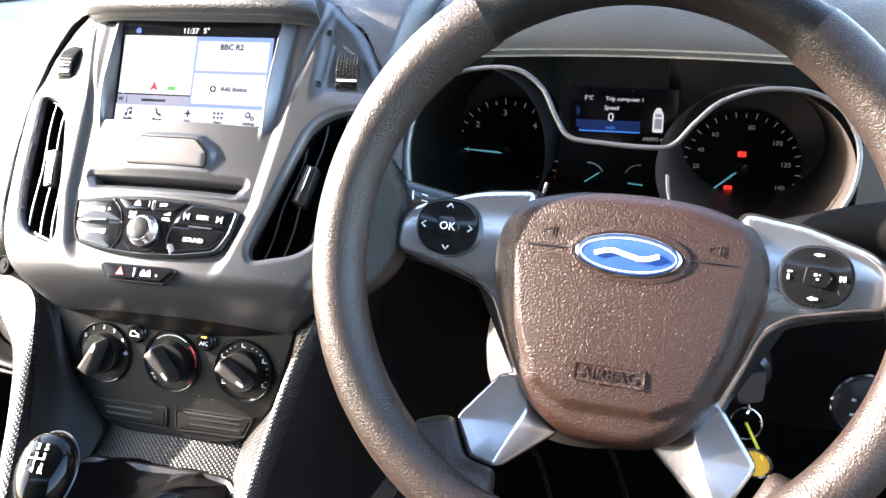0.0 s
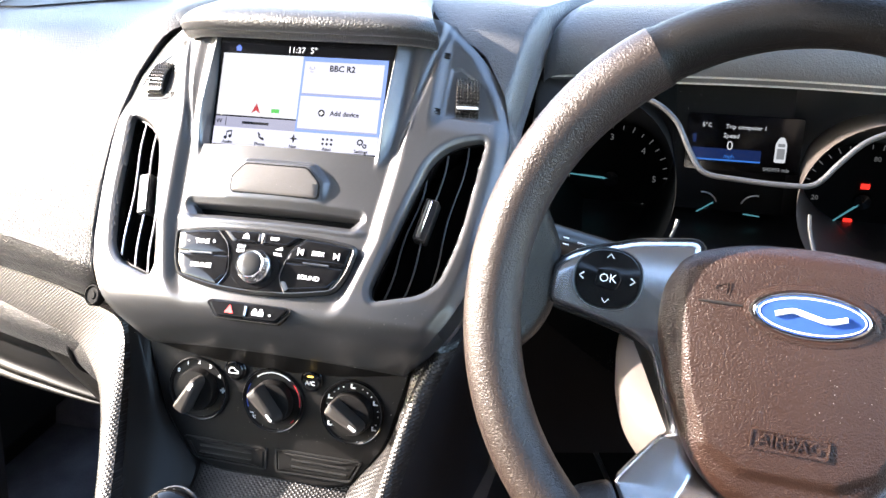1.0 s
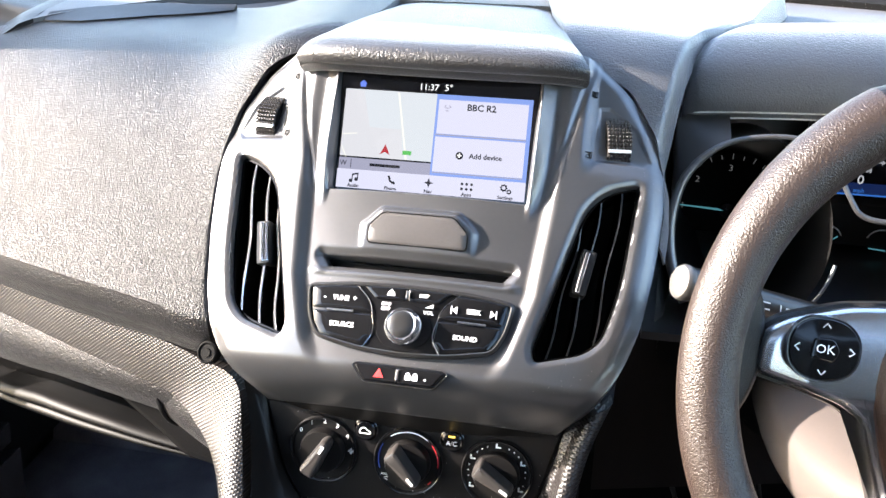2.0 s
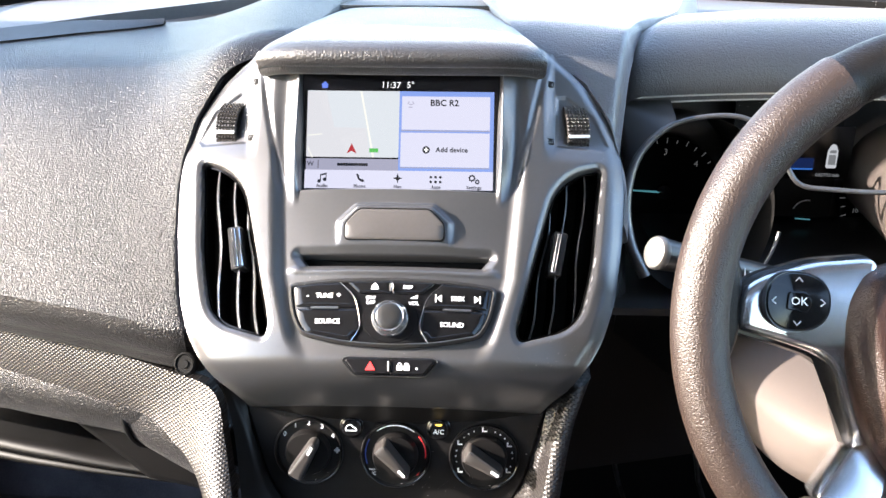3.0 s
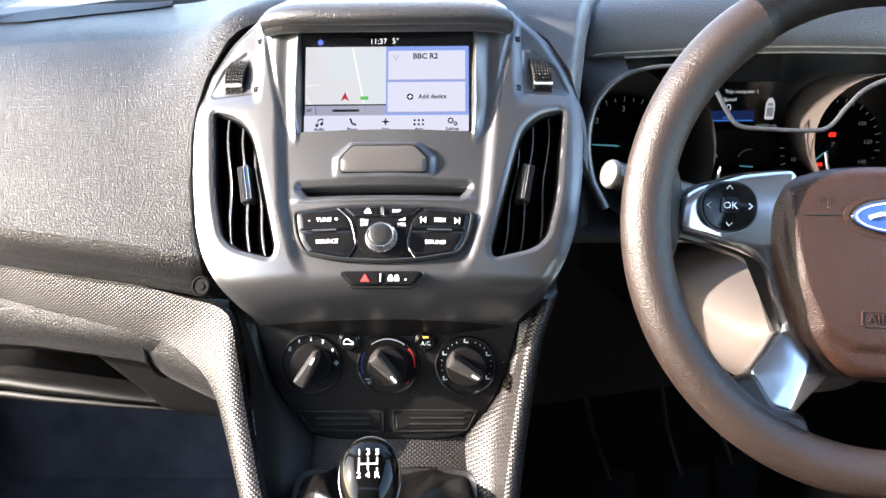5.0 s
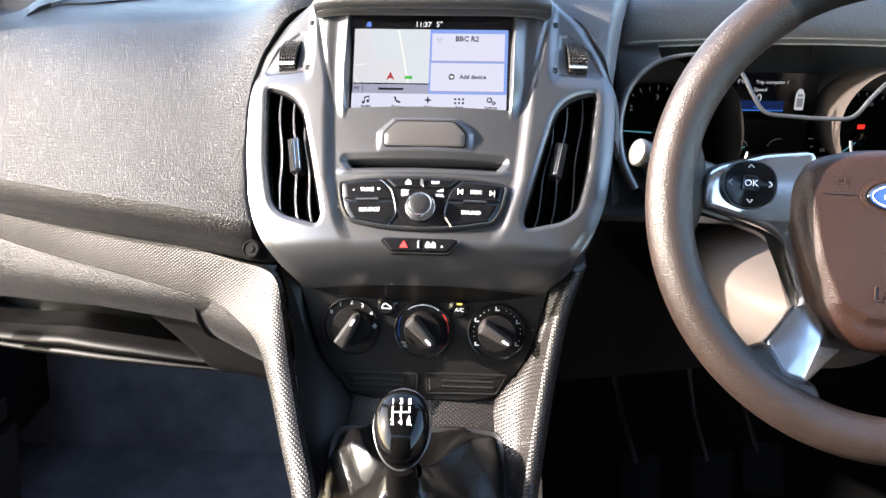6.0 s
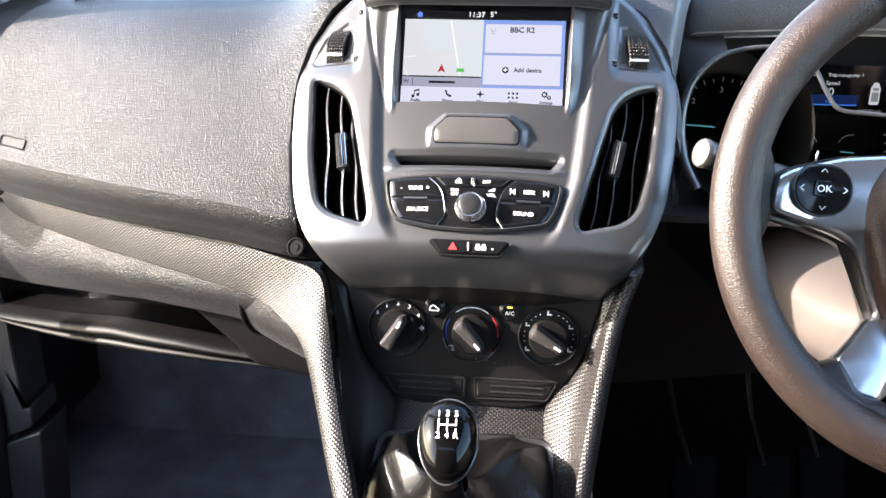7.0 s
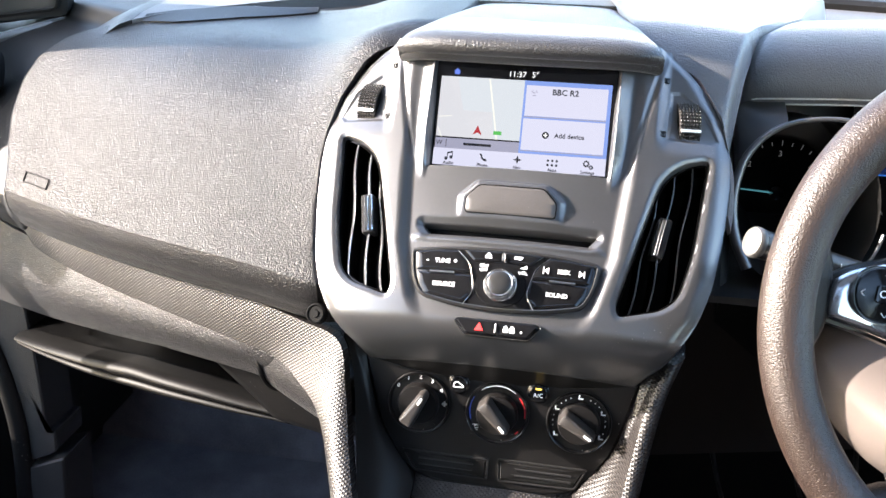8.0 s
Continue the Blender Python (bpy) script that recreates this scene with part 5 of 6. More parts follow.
badge = part("badge", plate(oval(0.0005, 0.0, 0.0302, 0.0124, 48), [(0, 0.002), (0.0004, 0.0058), (0.0012, 0.0064)], on_badge, dome=0.0006), CHROME, wheel, "chrome-edged oval badge")
part("badge_enamel", plate(oval(0.0005, 0.0, 0.0286, 0.0109, 48), [(0, 0.0055), (0.0003, 0.0070)], on_badge, dome=0.0004), BADGE_BLUE, badge, "plain blue enamel oval")
part("badge_line", hoop(oval(0.0005, 0.0, 0.0272, 0.0097, 48), [(0, 0.0066), (0.0001, 0.0074), (0.0007, 0.0075), (0.0008, 0.0066)], on_badge), WHITE_INK, badge, "thin white inner oval")
part("badge_wave", tube([on_badge(p.x, p.y, 0.0080) for p in smooth_path([(-0.0180, -0.0010, 0), (-0.0090, 0.0016, 0), (0.0, 0.0, 0), (0.0090, -0.0016, 0), (0.0180, 0.0010, 0)], 6)], 0.0015, 6), WHITE_INK, badge, "plain white wave")
# raised airbag lettering in a frame
air = [(-0.0215, -0.0738), (0.0185, -0.0738), (0.0185, -0.0632), (-0.0215, -0.0632)]
part("letter_frame", hoop(rounded(air, 0.0014, 3), [(-0.0006, 0.003), (0, 0.0064), (0.0009, 0.0063), (0.0010, 0.003)], hub_place), HUB, wheel)
part("letter_field", plate(rounded(air, 0.0014, 3), [(0.0008, 0.003), (0.0008, 0.0057)], hub_place), HUB, wheel)
words("AIRBAG", 0.0094, HUB, wheel, -0.0015, -0.0686, 0.0060, place=hub_place, deep=0.0005)


def spoke_side(s):
    """One silver side spoke with its button pod."""
    top = [(0.060, 0.0330), (0.095, 0.0285), (0.128, 0.0180), (0.1400, 0.0095)]
    low = [(0.1420, -0.0135), (0.118, -0.0185), (0.093, -0.0255), (0.080, -0.0340), (0.0735, -0.0520), (0.060, -0.0860), (0.050, -0.085)]
    pts = [(s * x, y) for x, y in top + low]
    if s < 0:
        pts = pts[::-1]
    return rounded(pts, 0.006, 4)


def spoke_place(x, y, h):
    across = min(0.03, max(-0.03, y - 0.004))
    return Vector((x, y, h + 0.001 + 0.18 * max(0.0, abs(x) - 0.112) - 0.25 * max(0.0, -y - 0.02) - 4.5 * across * across))


def leg_place(x, y, h):
    """The lower spokes: a fold runs from the cover's corner down to the foot."""
    inner = -0.911 * (abs(x) - 0.046) - 0.414 * (y + 0.090)
    return Vector((x, y, h + 0.25 * (-y - 0.10) + 0.10 * (abs(x) - 0.06) - 0.75 * max(0.0, inner - 0.001)))


def flap_place(x, y, h):
    """The skin rises from the end of a side spoke to the rim."""
    return Vector((x, y, h + 0.004 + 0.75 * max(0.0, math.hypot(x + 0.004, y + 0.007) - 0.137)))


def tongue_place(x, y, h):
    return Vector((x, y, h + 0.25 * (-y - 0.10) + 0.006 + 0.40 * max(0.0, math.hypot(x, y + 0.009) - 0.118)))


for s in (-1, 1):
    part("spoke", plate(even(spoke_side(s), 120), [(0.004, -0.030), (0.0, -0.018), (0.0, -0.003), (0.0006, -0.0012), (0.0018, 0.0005), (0.004, 0.0018)], spoke_place, rings=np.linspace(0.93, 0.1, 14)), SPOKE, wheel, "satin silver spoke", angle=50)
    part("spoke_back", plate(inset(spoke_side(s), -0.003), [(0.012, -0.045), (0.0, -0.020), (0.001, -0.012)], spoke_place), SMOOTH_DARK, wheel)
    leg_pts = [(0.0560, -0.0780), (0.0680, -0.0790), (0.0900, -0.1080), (0.0780, -0.1300), (0.0600, -0.1340), (0.0300, -0.1100), (0.0450, -0.0950)]
    leg_pts = [(s * x - (0.006 if s > 0 else 0.0), y) for x, y in leg_pts]
    if s < 0:
        leg_pts = leg_pts[::-1]
    part("lower_spoke", plate(even(rounded(leg_pts, 0.003, 3), 100), [(0.003, -0.036), (0, -0.022), (0, -0.0055), (0.0008, -0.0038), (0.0020, -0.003)], leg_place, dome=0.0016, rings=np.linspace(0.95, 0.08, 18)), SPOKE, wheel, "bright silver lower spoke", angle=50)
    tongue = [(s * x, y) for x, y in ((0.0915, -0.1060), (0.1130, -0.1130), (0.0900, -0.1480), (0.0560, -0.1560), (0.0590, -0.1330), (0.0790, -0.1290))]
    part("rim_tongue", plate(even(rounded(tongue if s > 0 else tongue[::-1], 0.006, 4), 90), [(0.002, -0.020), (0, -0.008), (0.0008, -0.003), (0.003, 0.0005)], tongue_place, dome=0.002, rings=np.linspace(0.92, 0.1, 10)), RIM, wheel, angle=75)
    flap = [(s * x, y) for x, y in ((0.1640, 0.0560), (0.1490, 0.0420), (0.1385, 0.0190), (0.1385, -0.0160), (0.1450, -0.0330), (0.1600, -0.0500))]
    part("rim_flap", plate(even(rounded(flap[::-s], 0.007, 4), 70), [(0.002, -0.024), (0, -0.010), (0.0008, -0.002), (0.003, 0.0010)], flap_place, dome=0.0015, rings=np.linspace(0.92, 0.1, 8)), RIM_TOP, wheel, "dark skin round the spoke's end", angle=75)
    cx, cy = (-0.1085, 0.0045) if s < 0 else (0.1015, 0.0010)
    pod = part("button_pod", plate(oval(cx, cy, 0.0190, 0.0172, 40, 2.3), [(0, 0.0), (0, 0.0060), (0.0012, 0.0077)], spoke_place, dome=0.0006), GLOSS, wheel, "gloss black button pod")
    part("pod_ring", hoop(oval(cx, cy, 0.0194, 0.0176, 40, 2.3), [(-0.0004, 0.001), (0.0002, 0.0067), (0.0012, 0.0065), (0.0012, 0.001)], spoke_place), SMOOTH_DARK, pod)
    mid = part("centre_key", plate(rounded([(cx - 0.0070, cy - 0.0050), (cx + 0.0055, cy - 0.0062), (cx + 0.0080, cy), (cx + 0.0045, cy + 0.0058), (cx - 0.0060, cy + 0.0055)], 0.002, 3), [(0, 0.0065), (0, 0.0091), (0.0006, 0.0097)], spoke_place), GLOSS, pod)

    def chevron(x, y, turn, size=0.0020):
        m = pose(0, 0, 0, 0, 0, turn)
        pts = [m @ Vector(p) for p in ((-size, -size * 0.6, 0), (0, size * 0.6, 0), (size, -size * 0.6, 0))]
        return tube([spoke_place(x + p.x, y + p.y, 0.0087) for p in pts], 0.00038, 5)
    if s < 0:
        words("OK", 0.0068, WHITE_INK, mid, cx + 0.0002, cy, 0.0099, place=spoke_place)
        part("arrow_marks", merge(chevron(cx, cy + 0.0128, 0), chevron(cx, cy - 0.0125, 180), chevron(cx - 0.0145, cy, 90), chevron(cx + 0.0140, cy, -90)), WHITE_INK, pod)
    else:
        part("arrow_marks", merge(*[plate([Vector(p) for p in q], [(0, 0.0078), (0, 0.0089)], spoke_place, rings=()) for q in (((cx - 0.0028, cy + 0.0120), (cx, cy + 0.0109), (cx, cy + 0.0131)), ((cx, cy + 0.0115), (cx + 0.0026, cy + 0.0115), (cx + 0.0026, cy + 0.0125), (cx, cy + 0.0125)), ((cx - 0.0038, cy - 0.0120), (cx - 0.001, cy - 0.0133), (cx - 0.001, cy - 0.0107)), ((cx - 0.001, cy - 0.0126), (cx + 0.0018, cy - 0.0126), (cx + 0.0018, cy - 0.0114), (cx - 0.001, cy - 0.0114)))]), WHITE_INK, pod)
        for a, b, c, d in ((-0.0155, 0.0010, 0.003, 0.001), (-0.0152, -0.0030, 0.0012, 0.0032), (0.0115, -0.0012, 0.0013, 0.0030), (0.0134, -0.0012, 0.0013, 0.0030)):
            part("phone_mark", plate(box_outline(cx + a, cy + b, cx + a + c, cy + b + d, 0.0003, 1), [(0, 0.0078), (0, 0.0089)], spoke_place, rings=()), GREY_INK, pod)
        part("voice_mark", merge(*[plate(oval(cx + a, cy + b, r, r, 8), [(0, 0.0091), (0, 0.0101)], spoke_place, rings=()) for a, b, r in ((-0.0008, 0.0010, 0.0009), (0.0003, -0.0014, 0.0007), (0.0014, 0.0010, 0.0004))]), WHITE_INK, mid)
part("hub_boss", moved(lathe([(0.034, -0.085), (0.036, -0.030), (0.030, -0.012), (0.0, -0.010)], 32), Matrix.Translation((0, -0.025, 0))), SMOOTH_DARK, wheel)

# ---- column, stalks and keys ----
column = thing("steering_column", pose(0.322, -0.112, 0.640), "plastic steering column shroud behind the wheel, paled for sun", "steering column")


def shroud(u, v):
    a = 2 * math.pi * u
    c, s = math.cos(a), math.sin(a)
    w, hgt = 0.057 + 0.026 * math.sin(min(1, v * 1.3) * math.pi / 2), 0.046 + 0.030 * v
    p = 2.15
    nose = math.sqrt(max(0.0, 1 - (1 - min(1.0, v / 0.35)) ** 2)) * 0.55 + 0.45
    w, hgt = w * nose, hgt * nose
    return (w * math.copysign(abs(c) ** (2 / p), c), 0.185 * v - 0.02, (hgt if s < 0 else 0.024) * math.copysign(abs(s) ** (2 / p), s) - 0.02 * v * (s < 0) - 0.012)


part("shroud", merge(grid(shroud, 56, 20, True), ([Vector(shroud(k / 40, 0)) for k in range(40)], [tuple(range(40))])), COLUMN, column)


def stalk(side):
    tip, root = Vector((0.350 - side * 0.188, -0.085, 0.7505)), Vector((0.350 - side * 0.070, -0.035, 0.705))
    t = thing("column_stalk", Matrix.Translation(root), "black column stalk with pale printed symbols and a grey end cap", "stalk", "stalks on the steering column")
    d = tip - root
    m = Matrix.Translation(root)
    pts = [d * k for k in (0.0, 0.25, 0.5, 0.75, 0.86)]
    if side > 0:
        part("stem", tube([d * k for k in (0.0, 0.3, 0.6, 0.75, 0.88, 0.925, 0.93)], [0.0070, 0.0082, 0.0088, 0.0092, 0.0100, 0.0104, 0.0098], 24), SMOOTH_DARK, t)
    else:
        part("stem", tube(pts, [0.0136, 0.0160, 0.0179, 0.0179, 0.0160], 20), BLACK, t)
    part("end_cap", tube([d * k for k in ((0.92, 0.935, 0.955, 0.968, 0.974) if side > 0 else (0.86, 0.89, 0.96, 0.99, 1.0))], [0.0100, 0.0108, 0.0108, 0.0098, 0.0075] if side > 0 else [0.0112, 0.0122, 0.0122, 0.0112, 0.0092], 24), surface("grey_stalk_cap", (0.085, 0.082, 0.079), 0.42, metal=0.2) if side > 0 else SMOOTH_DARK, t, "grey end cap")
    marks = []
    out = Vector((0, -0.93, 0.36))
    along, up = d.normalized(), Vector((0, 0.36, 0.93))
    for k, h, w, tall in ((0.60, 0.003, 0.004, 0.0008), (0.60, -0.001, 0.004, 0.0008), (0.66, 0.001, 0.0009, 0.006), (0.52, 0.002, 0.006, 0.0008), (0.52, -0.002, 0.006, 0.0008), (0.44, 0.0, 0.0008, 0.005), (0.40, 0.0, 0.003, 0.003)):
        big = 1.0 if side > 0 else 1.7
        w, tall, h = w * big, tall * big, h * big
        c = d * k + out * (0.0122 if side > 0 else 0.0182) + up * h
        marks.append(([c + along * a * w / 2 + up * b * tall / 2 for a, b in ((-1, -1), (1, -1), (1, 1), (-1, 1))] + [c + out * 0.0004 + along * a * w / 2 + up * b * tall / 2 for a, b in ((-1, -1), (1, -1), (1, 1), (-1, 1))], [(3, 2, 1, 0), (4, 5, 6, 7), (0, 1, 5, 4), (1, 2, 6, 5), (2, 3, 7, 6), (3, 0, 4, 7)]))
    part("printed_marks", merge(*marks), WHITE_INK, t, "pale printed symbols")
    return t


stalk(1)
stalk(-1)

key = thing("ignition_key", pose(0.428, -0.005, 0.586), "black ignition key with a steel ring and yellow tag", "key")
part("key_head", moved(plate(rounded([(-0.010, -0.013), (0.010, -0.013), (0.013, 0.010), (-0.013, 0.010)], 0.004, 4), [(0.001, -0.004), (0, -0.003), (0, 0.003), (0.001, 0.004)]), pose(0, -0.005, 0.002, 80, 0, 25)), SMOOTH_DARK, key)
part("lock_barrel", moved(lathe([(0.016, 0), (0.016, 0.02), (0.012, 0.024), (0.0, 0.024)], 24), pose(0, 0.03, 0.005, 90, 0, 0)), SMOOTH_DARK, key)
part("split_ring", tube([Vector((0.011 * math.cos(a), -0.022 + 0.003 * math.sin(a), -0.020 + 0.011 * math.sin(a))) for a in np.linspace(0, 2 * math.pi, 29)[:-1]], 0.0009, 6, True), CHROME, key, "steel split ring")
part("link", tube([(0.0, -0.018, -0.006), (0.001, -0.020, -0.010), (0.0, -0.022, -0.012)], 0.0016, 6), CHROME, key)
part("tag_ring", moved(hoop(oval(0, 0, 0.0125, 0.0105, 28), [(0, -0.001), (0, 0.001), (0.0016, 0.0014), (0.0018, -0.0014)]), pose(0.008, -0.040, -0.040, 75, 0, -20)), CHROME, key)
part("tag", moved(plate(oval(0, 0, 0.0112, 0.0092, 28), [(0, -0.0008), (0, 0.0008)], rings=()), pose(0.008, -0.040, -0.040, 75, 0, -20)), surface("yellow_tag", (0.55, 0.36, 0.03), 0.4), key, "yellow disc tag")
part("strap", tube([(0.000, -0.024, -0.018), (0.012, -0.040, -0.034), (0.024, -0.048, -0.062)], 0.0011, 6), surface("yellow_strap", (0.75, 0.62, 0.05), 0.4), key, "thin yellow cord")

# ---- instruments ----
cluster = thing("instrument_cluster", pose(0.32, 0.15, 0.66), "dark instrument cluster with two dials and a lit display", "instrument cluster")
CO = Vector((0.32, 0.15, 0.66))


def ci(x, z, y=0.15):
    return Vector((x, y, z)) - CO


part("back_plate", shell(lambda u, v: ci(0.150 + 0.365 * u, 0.640 + 0.165 * v, 0.158), 8, 4, (0, 0.004, 0)), SMOOTH_DARK, cluster)


def trim_plane(x, z):
    return ci(x, z, 0.045 - 0.35 * (0.80 - z))


TRIM = smooth_path([(0.178, 0.690, 0), (0.166, 0.715, 0), (0.163, 0.745, 0), (0.172, 0.775, 0), (0.198, 0.796, 0), (0.240, 0.801, 0), (0.264, 0.789, 0), (0.277, 0.768, 0), (0.288, 0.7550, 0), (0.310, 0.7520, 0), (0.345, 0.7505, 0), (0.362, 0.7530, 0), (0.376, 0.768, 0), (0.393, 0.783, 0), (0.420, 0.792, 0), (0.452, 0.791, 0), (0.474, 0.779, 0), (0.486, 0.752, 0), (0.478, 0.718, 0), (0.447, 0.690, 0)], 6)
part("chrome_trim", tube([trim_plane(p.x, p.y) for p in TRIM], [0.0019 + 0.0026 * max(0.0, 1 - (k / 24) ** 2) for k in range(len(TRIM))], 10), SILVER, cluster, "satin chrome trim line")


def tunnel_ring(cx, cz, rx, rz):
    def f(u, v):
        a = 2 * math.pi * u
        k = 1 - 0.16 * v
        x, z = cx + rx * k * math.cos(a), cz + rz * k * math.sin(a) - 0.012 * v
        y = (0.047 - 0.35 * (0.80 - z)) * (1 - v) + 0.150 * v
        return ci(x, z, y)
    return grid(f, 48, 10, True)


part("dial_tunnel", tunnel_ring(0.217, 0.738, 0.0535, 0.0620), DARK, cluster, "dark sleeve round the rev counter")
# Brown tone stands for sunlight on the sleeve's inner wall.
part("dial_tunnel", tunnel_ring(0.418, 0.738, 0.0670, 0.0560), surface("sun_browned_sleeve", (0.045, 0.036, 0.031), 0.5), cluster, "sleeve round the speedometer, browned for sun on its wall")
part("centre_field", shell(lambda u, v: ci(0.262 + 0.088 * u, 0.690 + 0.118 * v, 0.132), 8, 4, (0, 0.004, 0)), DARK, cluster)
def surround(u, v):
    """From the hood's underside down to the trim line over the rev counter."""
    k = u * 17 + 7
    i = min(int(k), len(TRIM) - 2)
    p = TRIM[i].lerp(TRIM[i + 1], k - i)
    a, b = ci(max(0.160, p.x - 0.012 * (1 - u)), 0.806, 0.085), trim_plane(p.x, p.y)
    return a.lerp(b, v)


part("upper_surround", shell(surround, 30, 6, (0.0, 0.006, 0.0)), GRIP, cluster, "satin grey surround over the rev counter")
part("front_shelf", shell(lambda u, v: ci(0.150 + 0.36 * u, 0.684 - 0.012 * v, 0.15 - 0.16 * v), 8, 6, (0, 0, -0.006)), SMOOTH_DARK, cluster)
# Dial print given a faint glow to stay readable in the dark cluster.
DIAL_INK = glow("glowing_dial_print", (0.8, 0.82, 0.85), 0.014)
NEEDLE = glow("pale_blue_needle", (0.12, 0.42, 0.50), 0.07)
L_RED_LAMP = glow("red_warning_lamp", (1.0, 0.03, 0.02), 0.20)


def dial(cx, cz, r, numbers, needle_deg, size):
    d = part("dial_face", moved(lathe([(r, -0.001), (r, 0.001), (0.0, 0.0012)], 40), Matrix.Translation(ci(cx, cz, 0.150)) @ pose(0, 0, 0, 90, 0, 0)), BLACK, cluster)
    ticks, lo, hi = [], numbers[0][0], numbers[-1][0]
    for k in range(25):
        a = radians(lo + (hi - lo) * k / 24)
        r0, r1 = r * 0.90, r * (0.97 if k % 2 else 1.0)
        ticks.append(tube([ci(cx + q * math.cos(a), cz + q * math.sin(a), 0.1484) for q in (r0, r1)], 0.0004, 4))
    part("tick_marks", merge(*ticks), DIAL_INK, d)
    for a, ch in numbers:
        w = words(ch, size, DIAL_INK, d, 0, 0, 0.0)
        w.matrix_local = Matrix.Translation(ci(cx + r * 0.74 * math.cos(radians(a)), cz + r * 0.74 * math.sin(radians(a)), 0.1480)) @ pose(0, 0, 0, 90, 0, 0)
    a = radians(needle_deg)
    part("needle", tube([ci(cx, cz, 0.1455), ci(cx + r * 0.86 * math.cos(a), cz + r * 0.86 * math.sin(a), 0.1455)], [0.0011, 0.0005], 6), NEEDLE, d, "pale blue needle")
    part("needle_hub", moved(lathe([(0.007, 0), (0.0065, 0.004), (0.0, 0.005)], 20), Matrix.Translation(ci(cx, cz, 0.149)) @ pose(0, 0, 0, 90, 0, 0)), GLOSS, d)
    return d


tach = dial(0.213, 0.7050, 0.0480, [(222, "0"), (179, "1"), (137, "2"), (92, "3"), (45, "4"), (2, "5"), (-40, "6")], 177, 0.0075)
part("red_band", tube([ci(0.213 + 0.0475 * math.cos(radians(a)), 0.705 + 0.0475 * math.sin(radians(a)), 0.1482) for a in range(-40, 4, 4)], 0.0013, 5), RED_INK, tach, "red band")
speedo = dial(0.411, 0.7020, 0.0480, [(222, "0"), (200, "10"), (180, "20"), (156, "40"), (128, "60"), (80, "80"), (40, "100"), (8, "120"), (-25, "140")], 222, 0.0056)
for x, z in ((0.4115, 0.7145), (0.4025, 0.6845)):
    part("warning_lamp", moved(plate(box_outline(-0.0034, -0.0022, 0.0034, 0.0022, 0.0008, 2), [(0, 0), (0, 0.0006)]), Matrix.Translation(ci(x, z, 0.1478)) @ pose(0, 0, 0, 90, 0, 0)), L_RED_LAMP, speedo, "lit red warning lamp")
for cx, flip in ((0.289, 1), (0.330, -1)):
    arc = [ci(cx + 0.0115 * math.cos(radians(a)), 0.694 + 0.0115 * math.sin(radians(a)), 0.1300) for a in (range(20, 101, 10) if flip > 0 else range(80, 161, 10))]
    g = part("small_gauge", tube(arc, 0.0006, 5), WHITE_INK, cluster, "small arc gauge")
    part("small_needle", tube([ci(cx - 0.004 * flip, 0.6885, 0.129), ci(cx + 0.0085 * flip, 0.6975 if flip > 0 else 0.6895, 0.129)], 0.0006, 5), NEEDLE, g)
for cx, cz, a0, a1 in ((0.217, 0.735, -38, -12), (0.418, 0.735, 182, 206)):
    part("chrome_arc", tube([trim_plane(cx + 0.058 * math.cos(radians(a0 + (a1 - a0) * k / 10)), cz + 0.060 * math.sin(radians(a0 + (a1 - a0) * k / 10))) for k in range(11)], 0.0013, 8), SILVER, cluster)

DISP = Matrix.Translation((0.3170, 0.1290, 0.7465)) @ pose(0, 0, 0, 90, 0, 0)
display = thing("trip_display", DISP, "small lit trip computer display in the instrument cluster", "display")
part("panel", plate(box_outline(-0.045, -0.0215, 0.042, 0.0235, 0.002), [(0, -0.003), (0, 0.0)]), SCREEN_BLACK, display)
D_WHITE, D_BLUE, D_DEEP, D_DIM = glow("display_white", (0.9, 0.93, 1.0), 0.085), glow("display_blue", (0.05, 0.22, 0.75), 0.10), glow("display_deep_blue", (0.02, 0.05, 0.22), 0.05), glow("display_dim", (0.4, 0.42, 0.45), 0.07)


def field(name, x0, y0, x1, y1, m, h=0.0002):
    return part(name, plate([Vector(p) for p in ((x0, y0), (x1, y0), (x1, y1), (x0, y1))], [(0, 0), (0, h)], rings=()), m, display)


field("blue_field", -0.0375, -0.0125, 0.0125, -0.0035, D_DEEP)
field("blue_line", -0.0375, -0.0135, 0.0125, -0.0122, D_BLUE, 0.0003)
field("side_mark", -0.0400, -0.0100, -0.0375, -0.0030, D_DEEP)
field("side_mark", -0.0400, 0.0005, -0.0375, 0.0075, D_DEEP)
words("5°C", 0.0046, D_WHITE, display, -0.0300, 0.0150, 0.0003)
words("Trip computer 1", 0.0046, D_WHITE, display, -0.0005, 0.0145, 0.0003)
words("Speed", 0.0050, D_WHITE, display, -0.0110, 0.0072, 0.0004)
words("0", 0.0105, D_WHITE, display, -0.0115, -0.0010, 0.0004)
words("mph", 0.0046, D_BLUE, display, -0.0115, -0.0095, 0.0006)
words("045993 mls", 0.0042, D_DIM, display, 0.0250, -0.0180, 0.0004)
part("van_picture", merge(plate(rounded([(0.0225, -0.0120), (0.0310, -0.0120), (0.0310, 0.0030), (0.0285, 0.0085), (0.0250, 0.0085), (0.0225, 0.0030)], 0.0015, 3), [(0, 0), (0, 0.0003)], rings=())), D_WHITE, display, "lit outline of a van")
part("van_glass", merge(plate(box_outline(0.0240, -0.0090, 0.0298, -0.0005, 0.0006, 2), [(0, 0.0003), (0, 0.0006)], rings=()), plate(box_outline(0.0243, 0.0010, 0.0295, 0.0035, 0.0006, 2), [(0, 0.0003), (0, 0.0006)], rings=())), D_DIM, display)

